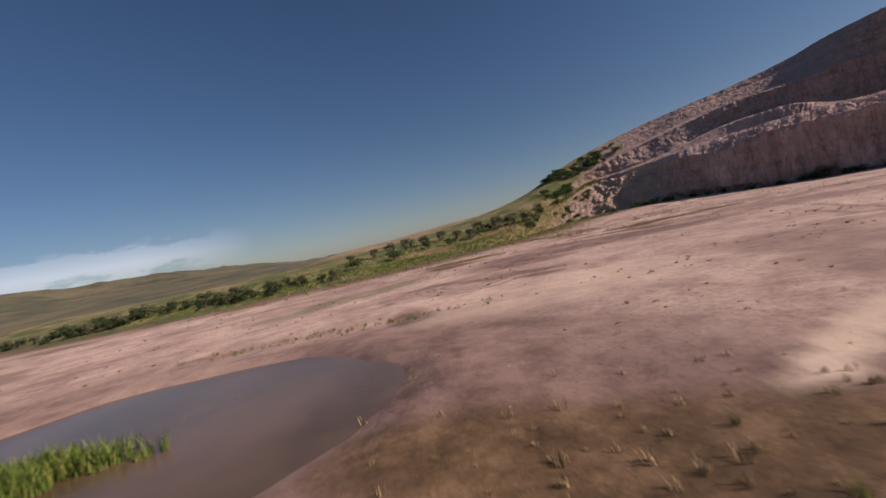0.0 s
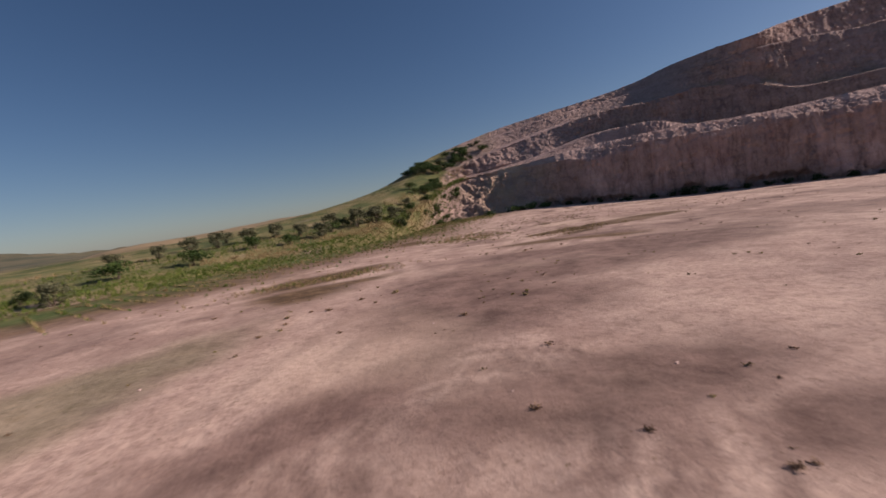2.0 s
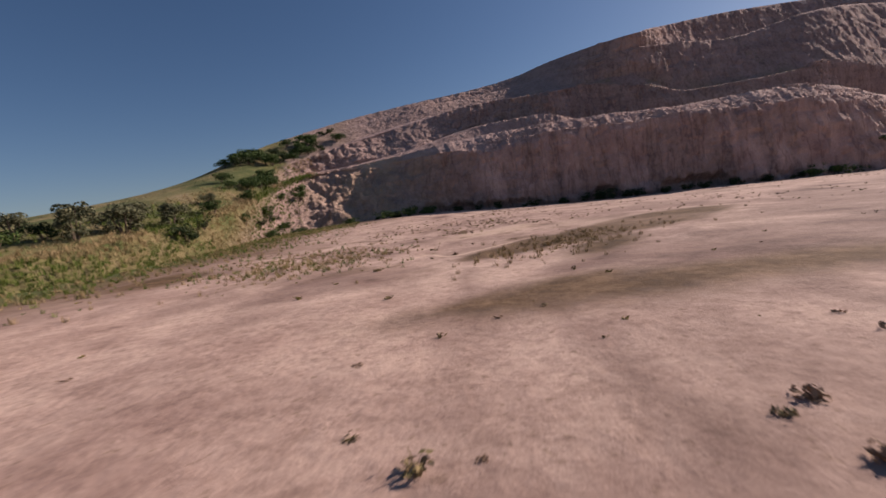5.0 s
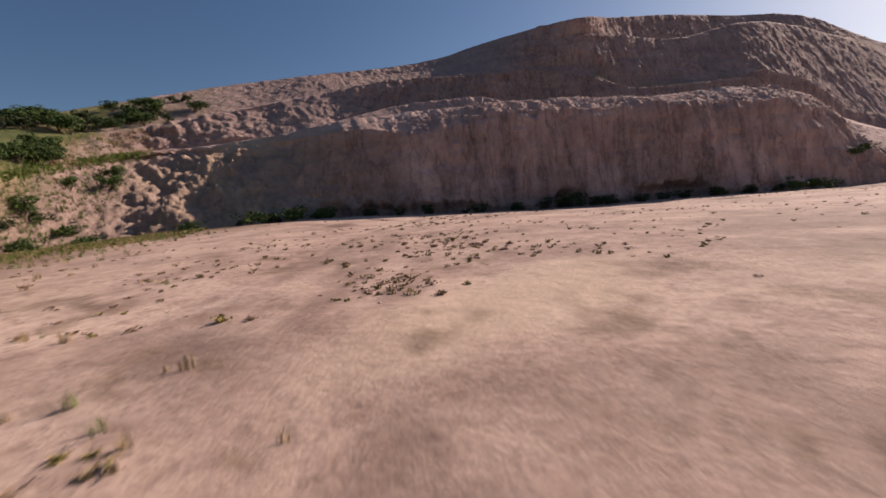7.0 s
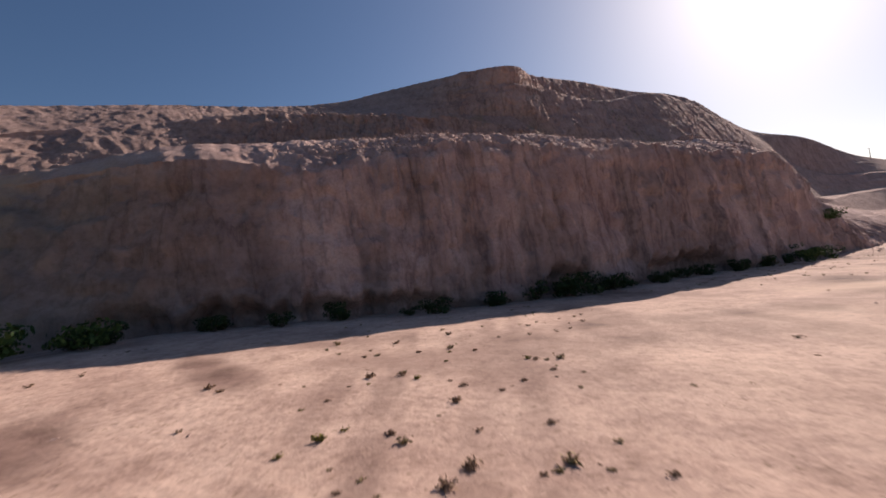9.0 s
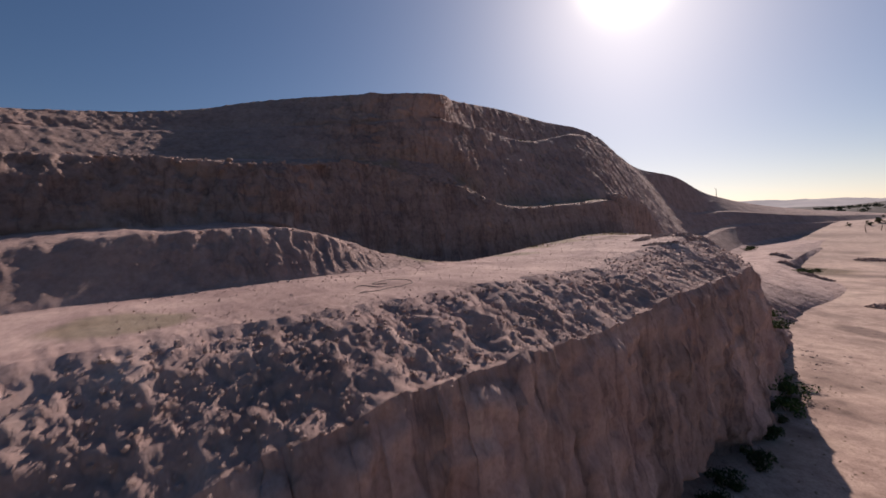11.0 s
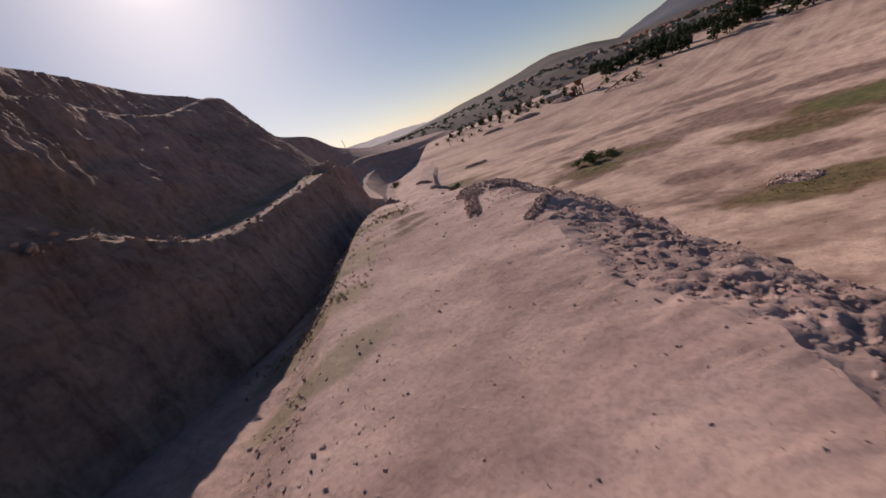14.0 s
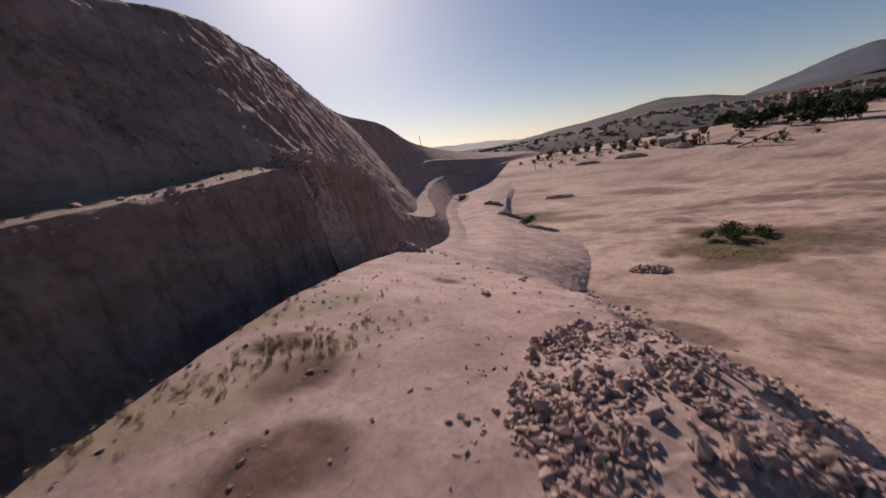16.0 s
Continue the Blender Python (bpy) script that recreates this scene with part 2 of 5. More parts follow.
# ---- the lie of the land ----
def floor_height(x, y):
    """The pit floor: nearly level, with shallow hollows; it rises to the far south-east."""
    p = np.stack([x, y, 0 * x], -1)
    d = np.hypot(x - 50, y - 20)
    slope = 1.05 - 0.014 * np.clip(x, -60, 120) + 12.5 * smooth(70, 240, (x - 100) * 0.6 - y * 0.8)
    for cx, cy, r, h in ((24, 54, 12, -0.25), (51, 91, 17, 1.05), (92, 15, 28, -1.6)):
        slope = slope + h * np.exp(-((x - cx) ** 2 + (y - cy) ** 2) / r**2)
    near = 1 - smooth(330, 620, d)
    z = near * (slope + 0.14 * fbm(p, 14, 3) + 0.05 * fbm(p, 2.5, 3) + 0.09 * fbm(p + 7, 4.5, 3) + 0.4 * smooth(20, -25, y) * fbm(p + 3, 9, 4, 0.6)) - 6 * smooth(360, 800, d) - 45 * smooth(250, 900, d) * smooth(0.0, 0.5, -y / (d + 1.0)) + (1 - near) * 2.0 * fbm(p, 120, 3)
    # the hollow of the pond
    shore = np.hypot((x + 8.4) / 8.3, (y - 10.6) / 6.0) + 0.16 * fbm(p, 5, 3)
    z = z + (1.15 - z) * (1 - smooth(1.0, 1.6, shore)) - 0.5 * (1 - smooth(0.72, 1.06, shore))
    return z


# ---- the quarried hill: contour lines from the grassy spur in the north-west to the far wall in the south ----
TOE = [(-80, 62, 0), (-24, 54, 0), (3, 66, 0), (20, 80, 0), (35.5, 97.5, 0), (47.5, 92, 0), (56.5, 88, 0), (61.5, 82, 0), (65, 77.5, 0), (69, 73.5, 0), (75, 67.5, 0),
       (81.5, 61.5, 0), (87, 55.6, 0), (95.6, 49, 0), (110, 38, 0), (127, 24, 0), (150, -4, 0), (192, -24, 0), (228, -62, 0), (262, -118, 0), (372, -262, 0)]
LIP = [(-80, 68, 2.5), (-23, 60, 1.6), (5, 71, 1.5), (25, 87, 3.4), (46, 109.5, 8.9), (55.5, 103.2, 9.9), (58.5, 90, 9.6), (63, 83.5, 9.4), (66.5, 78.8, 9.8), (70.3, 74.6, 10), (76, 69, 10.2),
       (82.4, 62.7, 10.3), (88.5, 57.2, 10.3), (96, 50.8, 10.2), (104, 47.2, 10), (121, 39, 6.2), (155, 9, 2.6), (193, -22, 1.6), (230, -60, 2.5), (264, -116, 4), (374, -260, 6)]
ROAD = [(-79, 73, 3), (-22, 66, 1.9), (7, 75, 1.9), (27, 90.5, 4.3), (46.5, 110, 9.4), (57, 105, 10.7), (63.5, 97.5, 11.5), (71, 93, 12.4), (76.5, 87.5, 12.6), (80, 83, 12.7), (85, 78.3, 12.7),
       (92, 73.6, 12.6), (101.5, 66.4, 13.3), (111.7, 57.3, 13.8), (122.3, 47, 12.2), (139, 33, 7.5), (165, 12, 3), (205, -14, 3), (245, -50, 4), (280, -106, 6), (390, -250, 8)]
BANK = [(-78.5, 75, 3.2), (-21, 69, 2.2), (8.5, 77.5, 2.3), (28.5, 92.5, 5), (47, 110.5, 9.6), (58, 106.5, 11.1), (64.5, 99.5, 12.2), (73, 95, 14.8), (78.3, 89.3, 15.5), (82, 84.7, 15.3), (87, 79.8, 13.3),
       (93.5, 74.8, 12.1), (102.8, 67.5, 12), (112.9, 58.2, 12.1), (123.4, 48, 11), (140, 34, 7.4), (166, 13, 3.5), (206, -13, 3.4), (246, -49.5, 4.5), (281, -105.5, 6.5), (391, -249.5, 8.3)]
TOE_B = [(-78, 77, 3.4), (-20, 72, 2.5), (10, 80, 2.8), (30, 95, 5.6), (47.3, 111, 9.9), (58.5, 107.5, 11.4), (66, 102.5, 12.9), (76, 99, 15.6), (82, 93.5, 16.1), (86.5, 88.5, 15.8), (95.5, 83.3, 12.4),
       (100.2, 75.4, 11.6), (104.6, 68.5, 11.4), (114.5, 59.3, 11.6), (125, 49, 10.6), (141.5, 35.5, 7.6), (167.5, 14.5, 4), (207.5, -12, 4), (247.5, -48.5, 5.5), (282, -105, 7), (392, -249, 8.6)]
LIP_B = [(-76, 85, 4.2), (-17, 82, 3.2), (14, 90, 4.6), (35, 104, 9), (47.8, 112.5, 12.4), (60, 111, 15.8), (69.5, 107, 18.2), (78.5, 100.5, 20.2), (83.5, 95.5, 20.7), (87.8, 89.8, 20.6), (97.4, 85, 21.8),
       (102, 76.8, 20), (106, 69.8, 17.4), (116, 60, 17.9), (127.6, 47.6, 18.3), (145, 35.5, 12.3), (169.5, 15.7, 8), (212, -9, 10), (252, -46, 12), (285, -103.5, 11), (394, -248, 10)]
TOE_C = [(-74, 92, 4.4), (-14, 92, 3.8), (18, 99, 6.2), (39, 111, 11.5), (49.5, 116, 13.8), (63, 115, 17), (73.5, 110.5, 19.6), (84, 104.5, 21.2), (89.5, 99, 21.8), (92.5, 93, 21.9), (98.8, 86, 22.5),
       (103.5, 78, 22.3), (108.5, 71.5, 18.2), (118.5, 62, 18.5), (130, 50, 18.6), (148, 37.5, 13.5), (172, 18.5, 9), (214, -7, 11), (253.5, -45, 13), (286, -103, 11.5), (394.5, -247.6, 10.3)]
LIP_C = [(-72, 99, 3.6), (-11, 101, 4.4), (22, 107, 7.8), (43, 117, 14), (51.5, 120.5, 16.5), (66, 118.5, 20.4), (76.5, 113, 22.8), (88, 107, 24.6), (94.5, 101.5, 25.4), (98, 95.3, 26), (101.2, 87.6, 26.4),
       (105, 78.4, 27.4), (113.5, 73.5, 28.5), (124.5, 65, 28.5), (138, 54.5, 32), (159, 44, 34), (187, 25, 30), (218, -4, 18.5), (257, -43, 18.5), (289, -101.5, 15), (397, -246, 12)]
TOE_D = [(-71, 102, 3.6), (-10, 104.5, 4.6), (23.5, 110, 8.2), (44.5, 119.5, 14.6), (52.5, 122, 17.2), (67, 119.7, 20.9), (77.8, 114, 23.2), (89.5, 108, 25), (96, 102.3, 25.9), (99.5, 96, 26.5), (102.3, 88.1, 26.9),
       (105.7, 78.5, 28), (119.5, 74.5, 29.2), (134.5, 66.5, 29.3), (154, 55, 33), (172, 39.5, 35), (202, 17, 30.6), (219.5, -3, 19.2), (258.5, -42.5, 19.2), (290, -101, 15.4), (397.6, -245.7, 12.2)]
TOP = [(-69, 108, 3.6), (-8, 110, 4.8), (26, 115, 9), (46, 124, 16.4), (54, 125, 19), (69, 121.5, 23), (80.5, 114.5, 25.1), (92, 108.5, 27.1), (99.5, 103, 28.9), (104, 97, 30.7), (105, 88, 31),
       (105.8, 78, 30.7), (121.3, 76, 34.5), (137.2, 68, 37.3), (157.5, 56.5, 39.6), (175.5, 40.5, 39.8), (205.5, 18, 34.2), (228, -5.5, 32.4), (268, -42, 26.5), (302, -97, 20), (406, -240, 14)]
BACK = [(-55, 166.4, 3), (8.5, 167.7, 3), (51.5, 169.3, 3), (76.5, 175.7, 3), (87.5, 174.8, 3), (104.3, 170, 3), (120.8, 159, 3), (137.3, 147.9, 3), (147.8, 138.7, 3), (153.8, 130.4, 3), (154.5, 121.9, 3),
       (155.4, 111.7, 3), (172.9, 106.7, 3), (191.8, 92.9, 3), (213.4, 78.3, 3), (232.3, 59.8, 3), (261.3, 40.1, 3), (281.4, 21.9, 3), (321.7, -15.2, 3), (355.1, -69.1, 3), (456.4, -207.4, 3)]
LINES = [TOE, LIP, LIP, ROAD, BANK, TOE_B, LIP_B, TOE_C, LIP_C, TOE_D, TOP, BACK]
STEPS = [56, 30, 26, 20, 16, 34, 16, 34, 8, 26, 12]          # cells from each line to the next
ROUGH = [0.6, 0.5, 0.3, 0.14, 0.55, 0.6, 0.8, 0.6, 0.8, 0.6, 0.5, 0.5]  # metres of relief on each line


def spline(pts, u):
    """Catmull-Rom through pts at station numbers u."""
    p = np.array(pts, float)
    p = np.vstack([2 * p[0] - p[1], p, 2 * p[-1] - p[-2]])
    i = np.clip(np.floor(u).astype(int), 0, len(pts) - 2)
    t = (u - i)[:, None]
    a, b, c, d = p[i], p[i + 1], p[i + 2], p[i + 3]
    return 0.5 * (2 * b + (c - a) * t + (2 * a - 5 * b + 4 * c - d) * t * t + (3 * b - 3 * c + d - a) * t**3)


STATIONS = np.concatenate([np.linspace(a, b, n, endpoint=False) for a, b, n in
                           ((0, 3, 60), (3, 4, 50), (4, 6, 130), (6, 11, 400), (11, 14, 190), (14, 16, 170), (16, 20, 70))] + [[20.0]])
M = len(STATIONS)
curves = [spline(line, STATIONS) for line in LINES]
# the lip is broken and uneven
ragged = smooth(5.8, 6.6, STATIONS) * (1 - smooth(13.6, 14.2, STATIONS))
lip_p = curves[1] * 1.0
curves[1][:, 0] += ragged * (0.55 * fbm(lip_p, 4.5, 4, 0.6) + 0.25 * fbm(lip_p + 9, 1.2, 3, 0.6))
curves[1][:, 2] += ragged * (0.5 * fbm(lip_p + 21, 5.0, 3, 0.6) + 0.22 * fbm(lip_p + 33, 1.1, 3, 0.6))
# a shoulder of broken rock between the lip and the road
side = np.clip(0.32 + 0.14 * fbm(lip_p, 5.0, 4, 0.6), 0.2, 0.5)[:, None]
curves[2] = curves[1] * (1 - side) + curves[3] * side
curves[2][:, 2] = curves[1][:, 2] * 0.2 + curves[3][:, 2] * 0.8
curves[0][:, 2] = floor_height(curves[0][:, 0], curves[0][:, 1]) - 0.5
rows, rough, band, row_of = [], [], [], [0]
for k, steps in enumerate(STEPS):
    last = k == len(STEPS) - 1
    for j in range(steps + (1 if last else 0)):
        f = j / steps
        rows.append(curves[k] * (1 - f) + curves[k + 1] * f)
        rough.append(ROUGH[k] * (1 - f) + ROUGH[k + 1] * f)
        band.append(k + f)
    row_of.append(row_of[-1] + steps)
P = np.array(rows)
N = len(P)
flat_p = P.reshape(-1, 3)
normal = np.cross(np.gradient(P, axis=1), np.gradient(P, axis=0)).reshape(-1, 3)
normal *= np.sign(normal[:, 2].mean())
normal /= np.linalg.norm(normal, axis=1)[:, None] + 1e-9
amp = np.repeat(rough, M)
bandv = np.repeat(band, M)
st = np.tile(STATIONS, N)
steep = 1 - smooth(0.45, 0.85, np.abs(normal[:, 2]))
gully = fbm(flat_p * (1, 1, 0.2), 3.6, 4, 0.55, ridge=True)
flute = fbm(flat_p * (1, 1, 0.3), 1.3, 3, 0.55, ridge=True)
lump = fbm(flat_p, 7.0, 4, 0.5)
chunk = fbm(flat_p, 0.9, 3, 0.6)
strata = fbm(flat_p * (0.18, 0.18, 1.0), 1.5, 3, 0.6)
blocks = np.floor(3.0 * fbm(flat_p * (0.5, 0.5, 1.0), 2.2, 3, 0.5)) / 3.0
calm = 1 - 0.5 * smooth(11.5, 12.5, st) * smooth(7.2, 7.6, bandv) - 0.65 * smooth(9.6, 10.6, st) * smooth(4.2, 5.0, bandv) * (1 - smooth(7.0, 7.4, bandv))
wild = 1 + 1.3 * np.exp(-((st - 5.0) / 0.8) ** 2)
natural = 1 - smooth(3.2, 4.0, st)
off = calm * amp * (steep * wild * (0.7 * gully + 0.5 * lump + 0.45 * strata + 0.5 * blocks) + (1 - steep) * (0.3 * lump + 0.2 * chunk)) + steep * (0.2 * flute + 0.13 * chunk) * np.minimum(1, amp / 0.4)
# sharp broken rock at a hand's width and a pace
crag = fbm(flat_p * (1, 1, 0.7), 0.75, 4, 0.62, ridge=True)
slabs = np.floor(4.0 * fbm(flat_p * (0.7, 0.7, 1.0), 0.9, 3, 0.55)) / 4.0
not_road = 1 - np.exp(-((bandv - 2.55) / 0.42) ** 4)
off += np.minimum(1, amp / 0.4) * (steep * (0.16 * crag + 0.2 * slabs) + (1 - steep) * 0.07 * crag * not_road)
# craggy broken slope between the grassy spur and the quarried face
nose = np.exp(-((st - 4.75) / 0.62) ** 4) * (1 - smooth(0.85, 1.1, bandv)) * smooth(0.0, 0.08, bandv)
off += nose * (0.9 * np.floor(3.0 * fbm(flat_p + 13, 3.2, 3, 0.55)) / 3.0 + 0.55 * fbm(flat_p + 5, 1.5, 4, 0.62, ridge=True) + 0.5 * slabs + 0.25 * crag)
# gullies that run straight down the slopes
seg = np.hypot(*np.diff(curves[1][:, :2], axis=0).T)
along = np.concatenate([[0], np.cumsum(seg)])
arc = np.tile(along, N) + 0.25 * fbm(flat_p, 1.2, 2)
runs = fbm(np.stack([arc, 0 * arc, bandv * 0.5], -1), 1.1, 4, 0.62, ridge=True)
wide = fbm(np.stack([arc, 0 * arc, bandv * 0.4], -1), 6.5, 3, 0.6, ridge=True)
quarried = smooth(5.6, 6.4, st)
off += quarried * steep * (1 - smooth(0.92, 1.0, bandv)) * (0.22 * runs * smooth(0.25, 0.95, bandv) + 0.45 * wide)
off += quarried * steep * np.exp(-((bandv - 5.55) / 0.42) ** 2) * (0.25 * runs + 0.6 * wide)
# undercut foot of the lower face
hollow = smooth(-0.25, 0.45, fbm(np.stack([arc, 0 * arc, 0 * arc], -1), 5.0, 4, 0.6))
foot_top = 0.08 + 0.17 * hollow + 0.04 * chunk
foot = (1 - smooth(foot_top * 0.7, foot_top, bandv)) * smooth(5.3, 6.3, st) * (1 - smooth(11.5, 13.0, st))
off -= foot * (0.5 + 1.4 * hollow + 0.3 * lump)
# broken rubble shoulder along the lip, fluted bank beside the road
shoulder = np.exp(-((bandv - 1.45) / 0.5) ** 2) * smooth(6.2, 7.0, st) * (1 - smooth(14.0, 15.0, st))
off += shoulder * (0.24 * fbm(flat_p, 0.5, 4, 0.62, ridge=True) + 0.22 * fbm(flat_p, 1.2, 3, 0.6, ridge=True) + 0.1 * fbm(flat_p, 2.6, 3, 0.6) + 0.08)
bankish = smooth(3.0, 3.25, bandv) * (1 - smooth(3.8, 4.05, bandv)) * smooth(7.5, 8.2, st) * (1 - smooth(10.4, 11.2, st))
bankish = bankish * np.tile(smooth(0.5, 2.4, curves[4][:, 2] - curves[3][:, 2]), N)
off += bankish * (0.29 * fbm(np.stack([arc, 0 * arc, 2 + bandv * 0.3], -1), 0.7, 4, 0.62, ridge=True) - 0.08 + 0.12 * chunk)
off *= 1 - 0.45 * smooth(11.2, 12.2, st) * smooth(3.0, 3.6, bandv) * (1 - smooth(6, 6.5, bandv))
off *= 1 - 0.75 * natural
flat_p = flat_p + normal * off[:, None]
HILL = flat_p.reshape(N, M, 3)
# road dust; sunlit benches painted paler, shaded walls darker through this mask
dust_light_line = np.interp(bandv, [0, 0.85, 1.0, 1.8, 2.1, 2.9, 3.2, 3.9, 4.6, 5.0, 5.2, 5.9, 6.05, 6.8, 7.2, 7.95, 8.1, 8.8, 9.2, 11], [0, 0, 0.55, 0.85, 0.95, 1, 0.25, 0.4, 0.9, 0.5, 0, 0, 0.8, 0.7, 0, 0, 0.6, 0.4, 0.05, 0.2])
dust_light_v = np.clip(dust_light_line + 0.35 * fbm(flat_p, 4.0, 4) * (dust_light_line > 0.02), 0, 1)
grass_v = np.clip(natural * 1.0 + 0.9 * (1 - smooth(3.4, 5.2, st + 0.5 * fbm(flat_p, 9, 3))) * smooth(5.5, 6.4, bandv), 0, 1) * smooth(-0.35, 0.2, fbm(flat_p, 6, 4) + natural * 0.55)
ochre_v = np.clip(np.exp(-((st - 5.0) / 0.8) ** 2) * (1 - smooth(1, 5, bandv)) * (0.6 + 0.6 * fbm(flat_p, 3, 4)), 0, 1)
ledge_grass = np.exp(-((bandv - 6.6) / 0.45) ** 2) * smooth(6.5, 7.5, st) * (1 - smooth(14, 15, st))
strip = np.zeros(len(flat_p))
soil_v = np.zeros(len(flat_p))
wobble = 0.6 * fbm(flat_p, 2.2, 4)


def spot(x, y, rx, ry):
    return 1 - smooth(0.75, 1.2, np.hypot((flat_p[:, 0] - x) / rx, (flat_p[:, 1] - y) / ry) + wobble)


for a in ((93.5, 72.2, 1.08, 2.56), (97.9, 70.5, 1.11, 3.33), (101.6, 65.9, 1.21, 3.3), (106.9, 61.4, 1.31, 4.38), (103.1, 64.6, 1.37, 3.15), (110.6, 57.9, 0.94, 3.14), (70.4, 86.2, 1.54, 2.12), (87.8, 78.9, 1.05, 2.1)):
    strip = np.maximum(strip, spot(*a))
for a in ((106.2, 57.9, 0.85, 0.94), (103.8, 59, 0.83, 1.38), (101.7, 60.1, 0.54, 1.35), (101.7, 61.4, 0.73, 0.82), (103.1, 60.6, 0.56, 0.56), (110.9, 51.3, 0.81, 0.45), (108.4, 58.1, 0.52, 0.73), (102.4, 63.1, 0.59, 0.49)):
    soil_v = np.maximum(soil_v, spot(*a))
grass_v = np.clip(grass_v + (bandv > 1.2) * 0.5 * np.maximum(strip * (bandv < 4.8), ledge_grass * smooth(-0.2, 0.25, fbm(flat_p, 3.0, 4))), 0, 1)
# colour toned down to deepen the shade of upper walls and ledge
dust_light_v = dust_light_v * (1 - 0.45 * smooth(8.8, 9.8, st) * smooth(5.5, 6.0, bandv))
# upper faces made paler, the haze being put into their colour
dust_light_v = np.maximum(dust_light_v, 0.45 * (bandv > 6.9) * smooth(8.5, 9.5, st) * smooth(-0.3, 0.3, fbm(flat_p, 5.0, 4)))
dust_light_v = dust_light_v * (1 - 0.9 * smooth(9.0, 9.6, st) * (1 - smooth(12.4, 13, st)) * smooth(5.3, 5.8, bandv) * (1 - smooth(7.2, 7.6, bandv)))
soil_v = soil_v * (bandv > 1.2) * (bandv < 4.8)
stain = fbm(np.stack([arc, 0.12 * flat_p[:, 2], 0 * arc], -1), 2.0, 5, 0.68) + 0.5 * fbm(flat_p, 3.5, 4)
dust_light_v = np.maximum(dust_light_v, 0.95 * (bandv < 0.98) * smooth(6, 7, st) * smooth(-0.4, 0.25, stain))
BANDS = [("lower_quarry_face", 0, 1), ("bench_shoulder", 1, 2), ("bench_road", 2, 3), ("bench_bank", 3, 5), ("middle_quarry_face", 5, 6), ("upper_bench", 6, 7), ("upper_quarry_face", 7, 10), ("hill_back", 10, 11)]
LABELS = {"lower_quarry_face": "pink-grey blasted rock face above the pit floor", "bench_shoulder": "broken rubbly rock shoulder at the cliff edge", "bench_road": "dusty pale dirt haul road along the bench", "bench_bank": "low crumbling dirt bank beside the haul road",
          "middle_quarry_face": "shaded rock face of the second quarry step", "upper_bench": "narrow dusty ledge above the middle rock face", "upper_quarry_face": "dark terraced upper rock slope of the hill",
          "hill_back": "far side of the quarried hill"}
for name, a, b in BANDS:
    r0, r1 = row_of[a], row_of[b] + 1
    sl = slice(r0 * M, r1 * M)
    me = mesh_from(name, flat_p[sl], grid_faces(r1 - r0, M)[:, ::-1], ROCK, attrs={"dust_and_light": dust_light_v[sl], "grass": grass_v[sl], "ochre": ochre_v[sl], "soil": soil_v[sl], "steep": steep[sl]})
    tagged(new(name, me), LABELS[name], "rock face" if "face" in name else "ground", kind="structure")

# ---- the ground, one sheet out to the horizon ----
def spaced(lo, hi, step, far_lo, far_hi, growth=1.12):
    mid = list(np.arange(lo, hi + 1e-6, step))
    up, down, d = [hi], [lo], step
    while up[-1] < far_hi:
        d *= growth
        up.append(up[-1] + d)
    d = step
    while down[-1] > far_lo:
        d *= growth
        down.append(down[-1] - d)
    return np.array(down[:0:-1] + mid + up[1:])


def finer(line, lo, hi, step):
    return np.concatenate([line[line < lo], np.arange(lo, hi, step), line[line >= hi]])


gx = finer(finer(finer(spaced(-30, 140, 0.6, -4200, 4200), 23, 48, 0.25), 23.6, 28.8, 0.07), -3, 9, 0.22)
gy = finer(finer(finer(spaced(-40, 108, 0.6, -4200, 4200), 52, 76, 0.25), 54.6, 58.0, 0.07), 18, 34, 0.22)
GX, GY = np.meshgrid(gx, gy)
fx, fy = GX.ravel(), GY.ravel()
gz = floor_height(fx, fy)
g3 = np.stack([fx, fy, 0 * fx], -1)
wob = fbm(g3, 9, 5, 0.6)
wob2 = fbm(g3 + 40, 3.0, 4, 0.6)


def patch(x, y, rx, ry, turn=0.0, edge=0.45):
    """An uneven blotch: 1 inside, 0 outside."""
    if y < 30 and x > 55:
        rx, ry, edge = rx * 1.25, ry * 1.35, 0.25
    c, s = math.cos(radians(turn)), math.sin(radians(turn))
    u, v = ((fx - x) * c + (fy - y) * s) / rx, (-(fx - x) * s + (fy - y) * c) / ry
    return 1 - smooth(1 - edge, 1 + edge, np.hypot(u, v) + 0.5 * wob + 0.45 * wob2)


def track(points, width):
    """A worn line along points."""
    best = np.full_like(fx, 99.0)
    for (ax, ay), (bx, by) in zip(points, points[1:]):
        t = np.clip(((fx - ax) * (bx - ax) + (fy - ay) * (by - ay)) / ((bx - ax) ** 2 + (by - ay) ** 2), 0, 1)
        best = np.minimum(best, np.hypot(fx - ax - t * (bx - ax), fy - ay - t * (by - ay)))
    return 1 - smooth(width * 0.4, width, best + 0.3 * width * wob2)


def ring(x, y, r, width):
    return 1 - smooth(width * 0.3, width, np.abs(np.hypot(fx - x, fy - y) + 0.3 * wob - r))


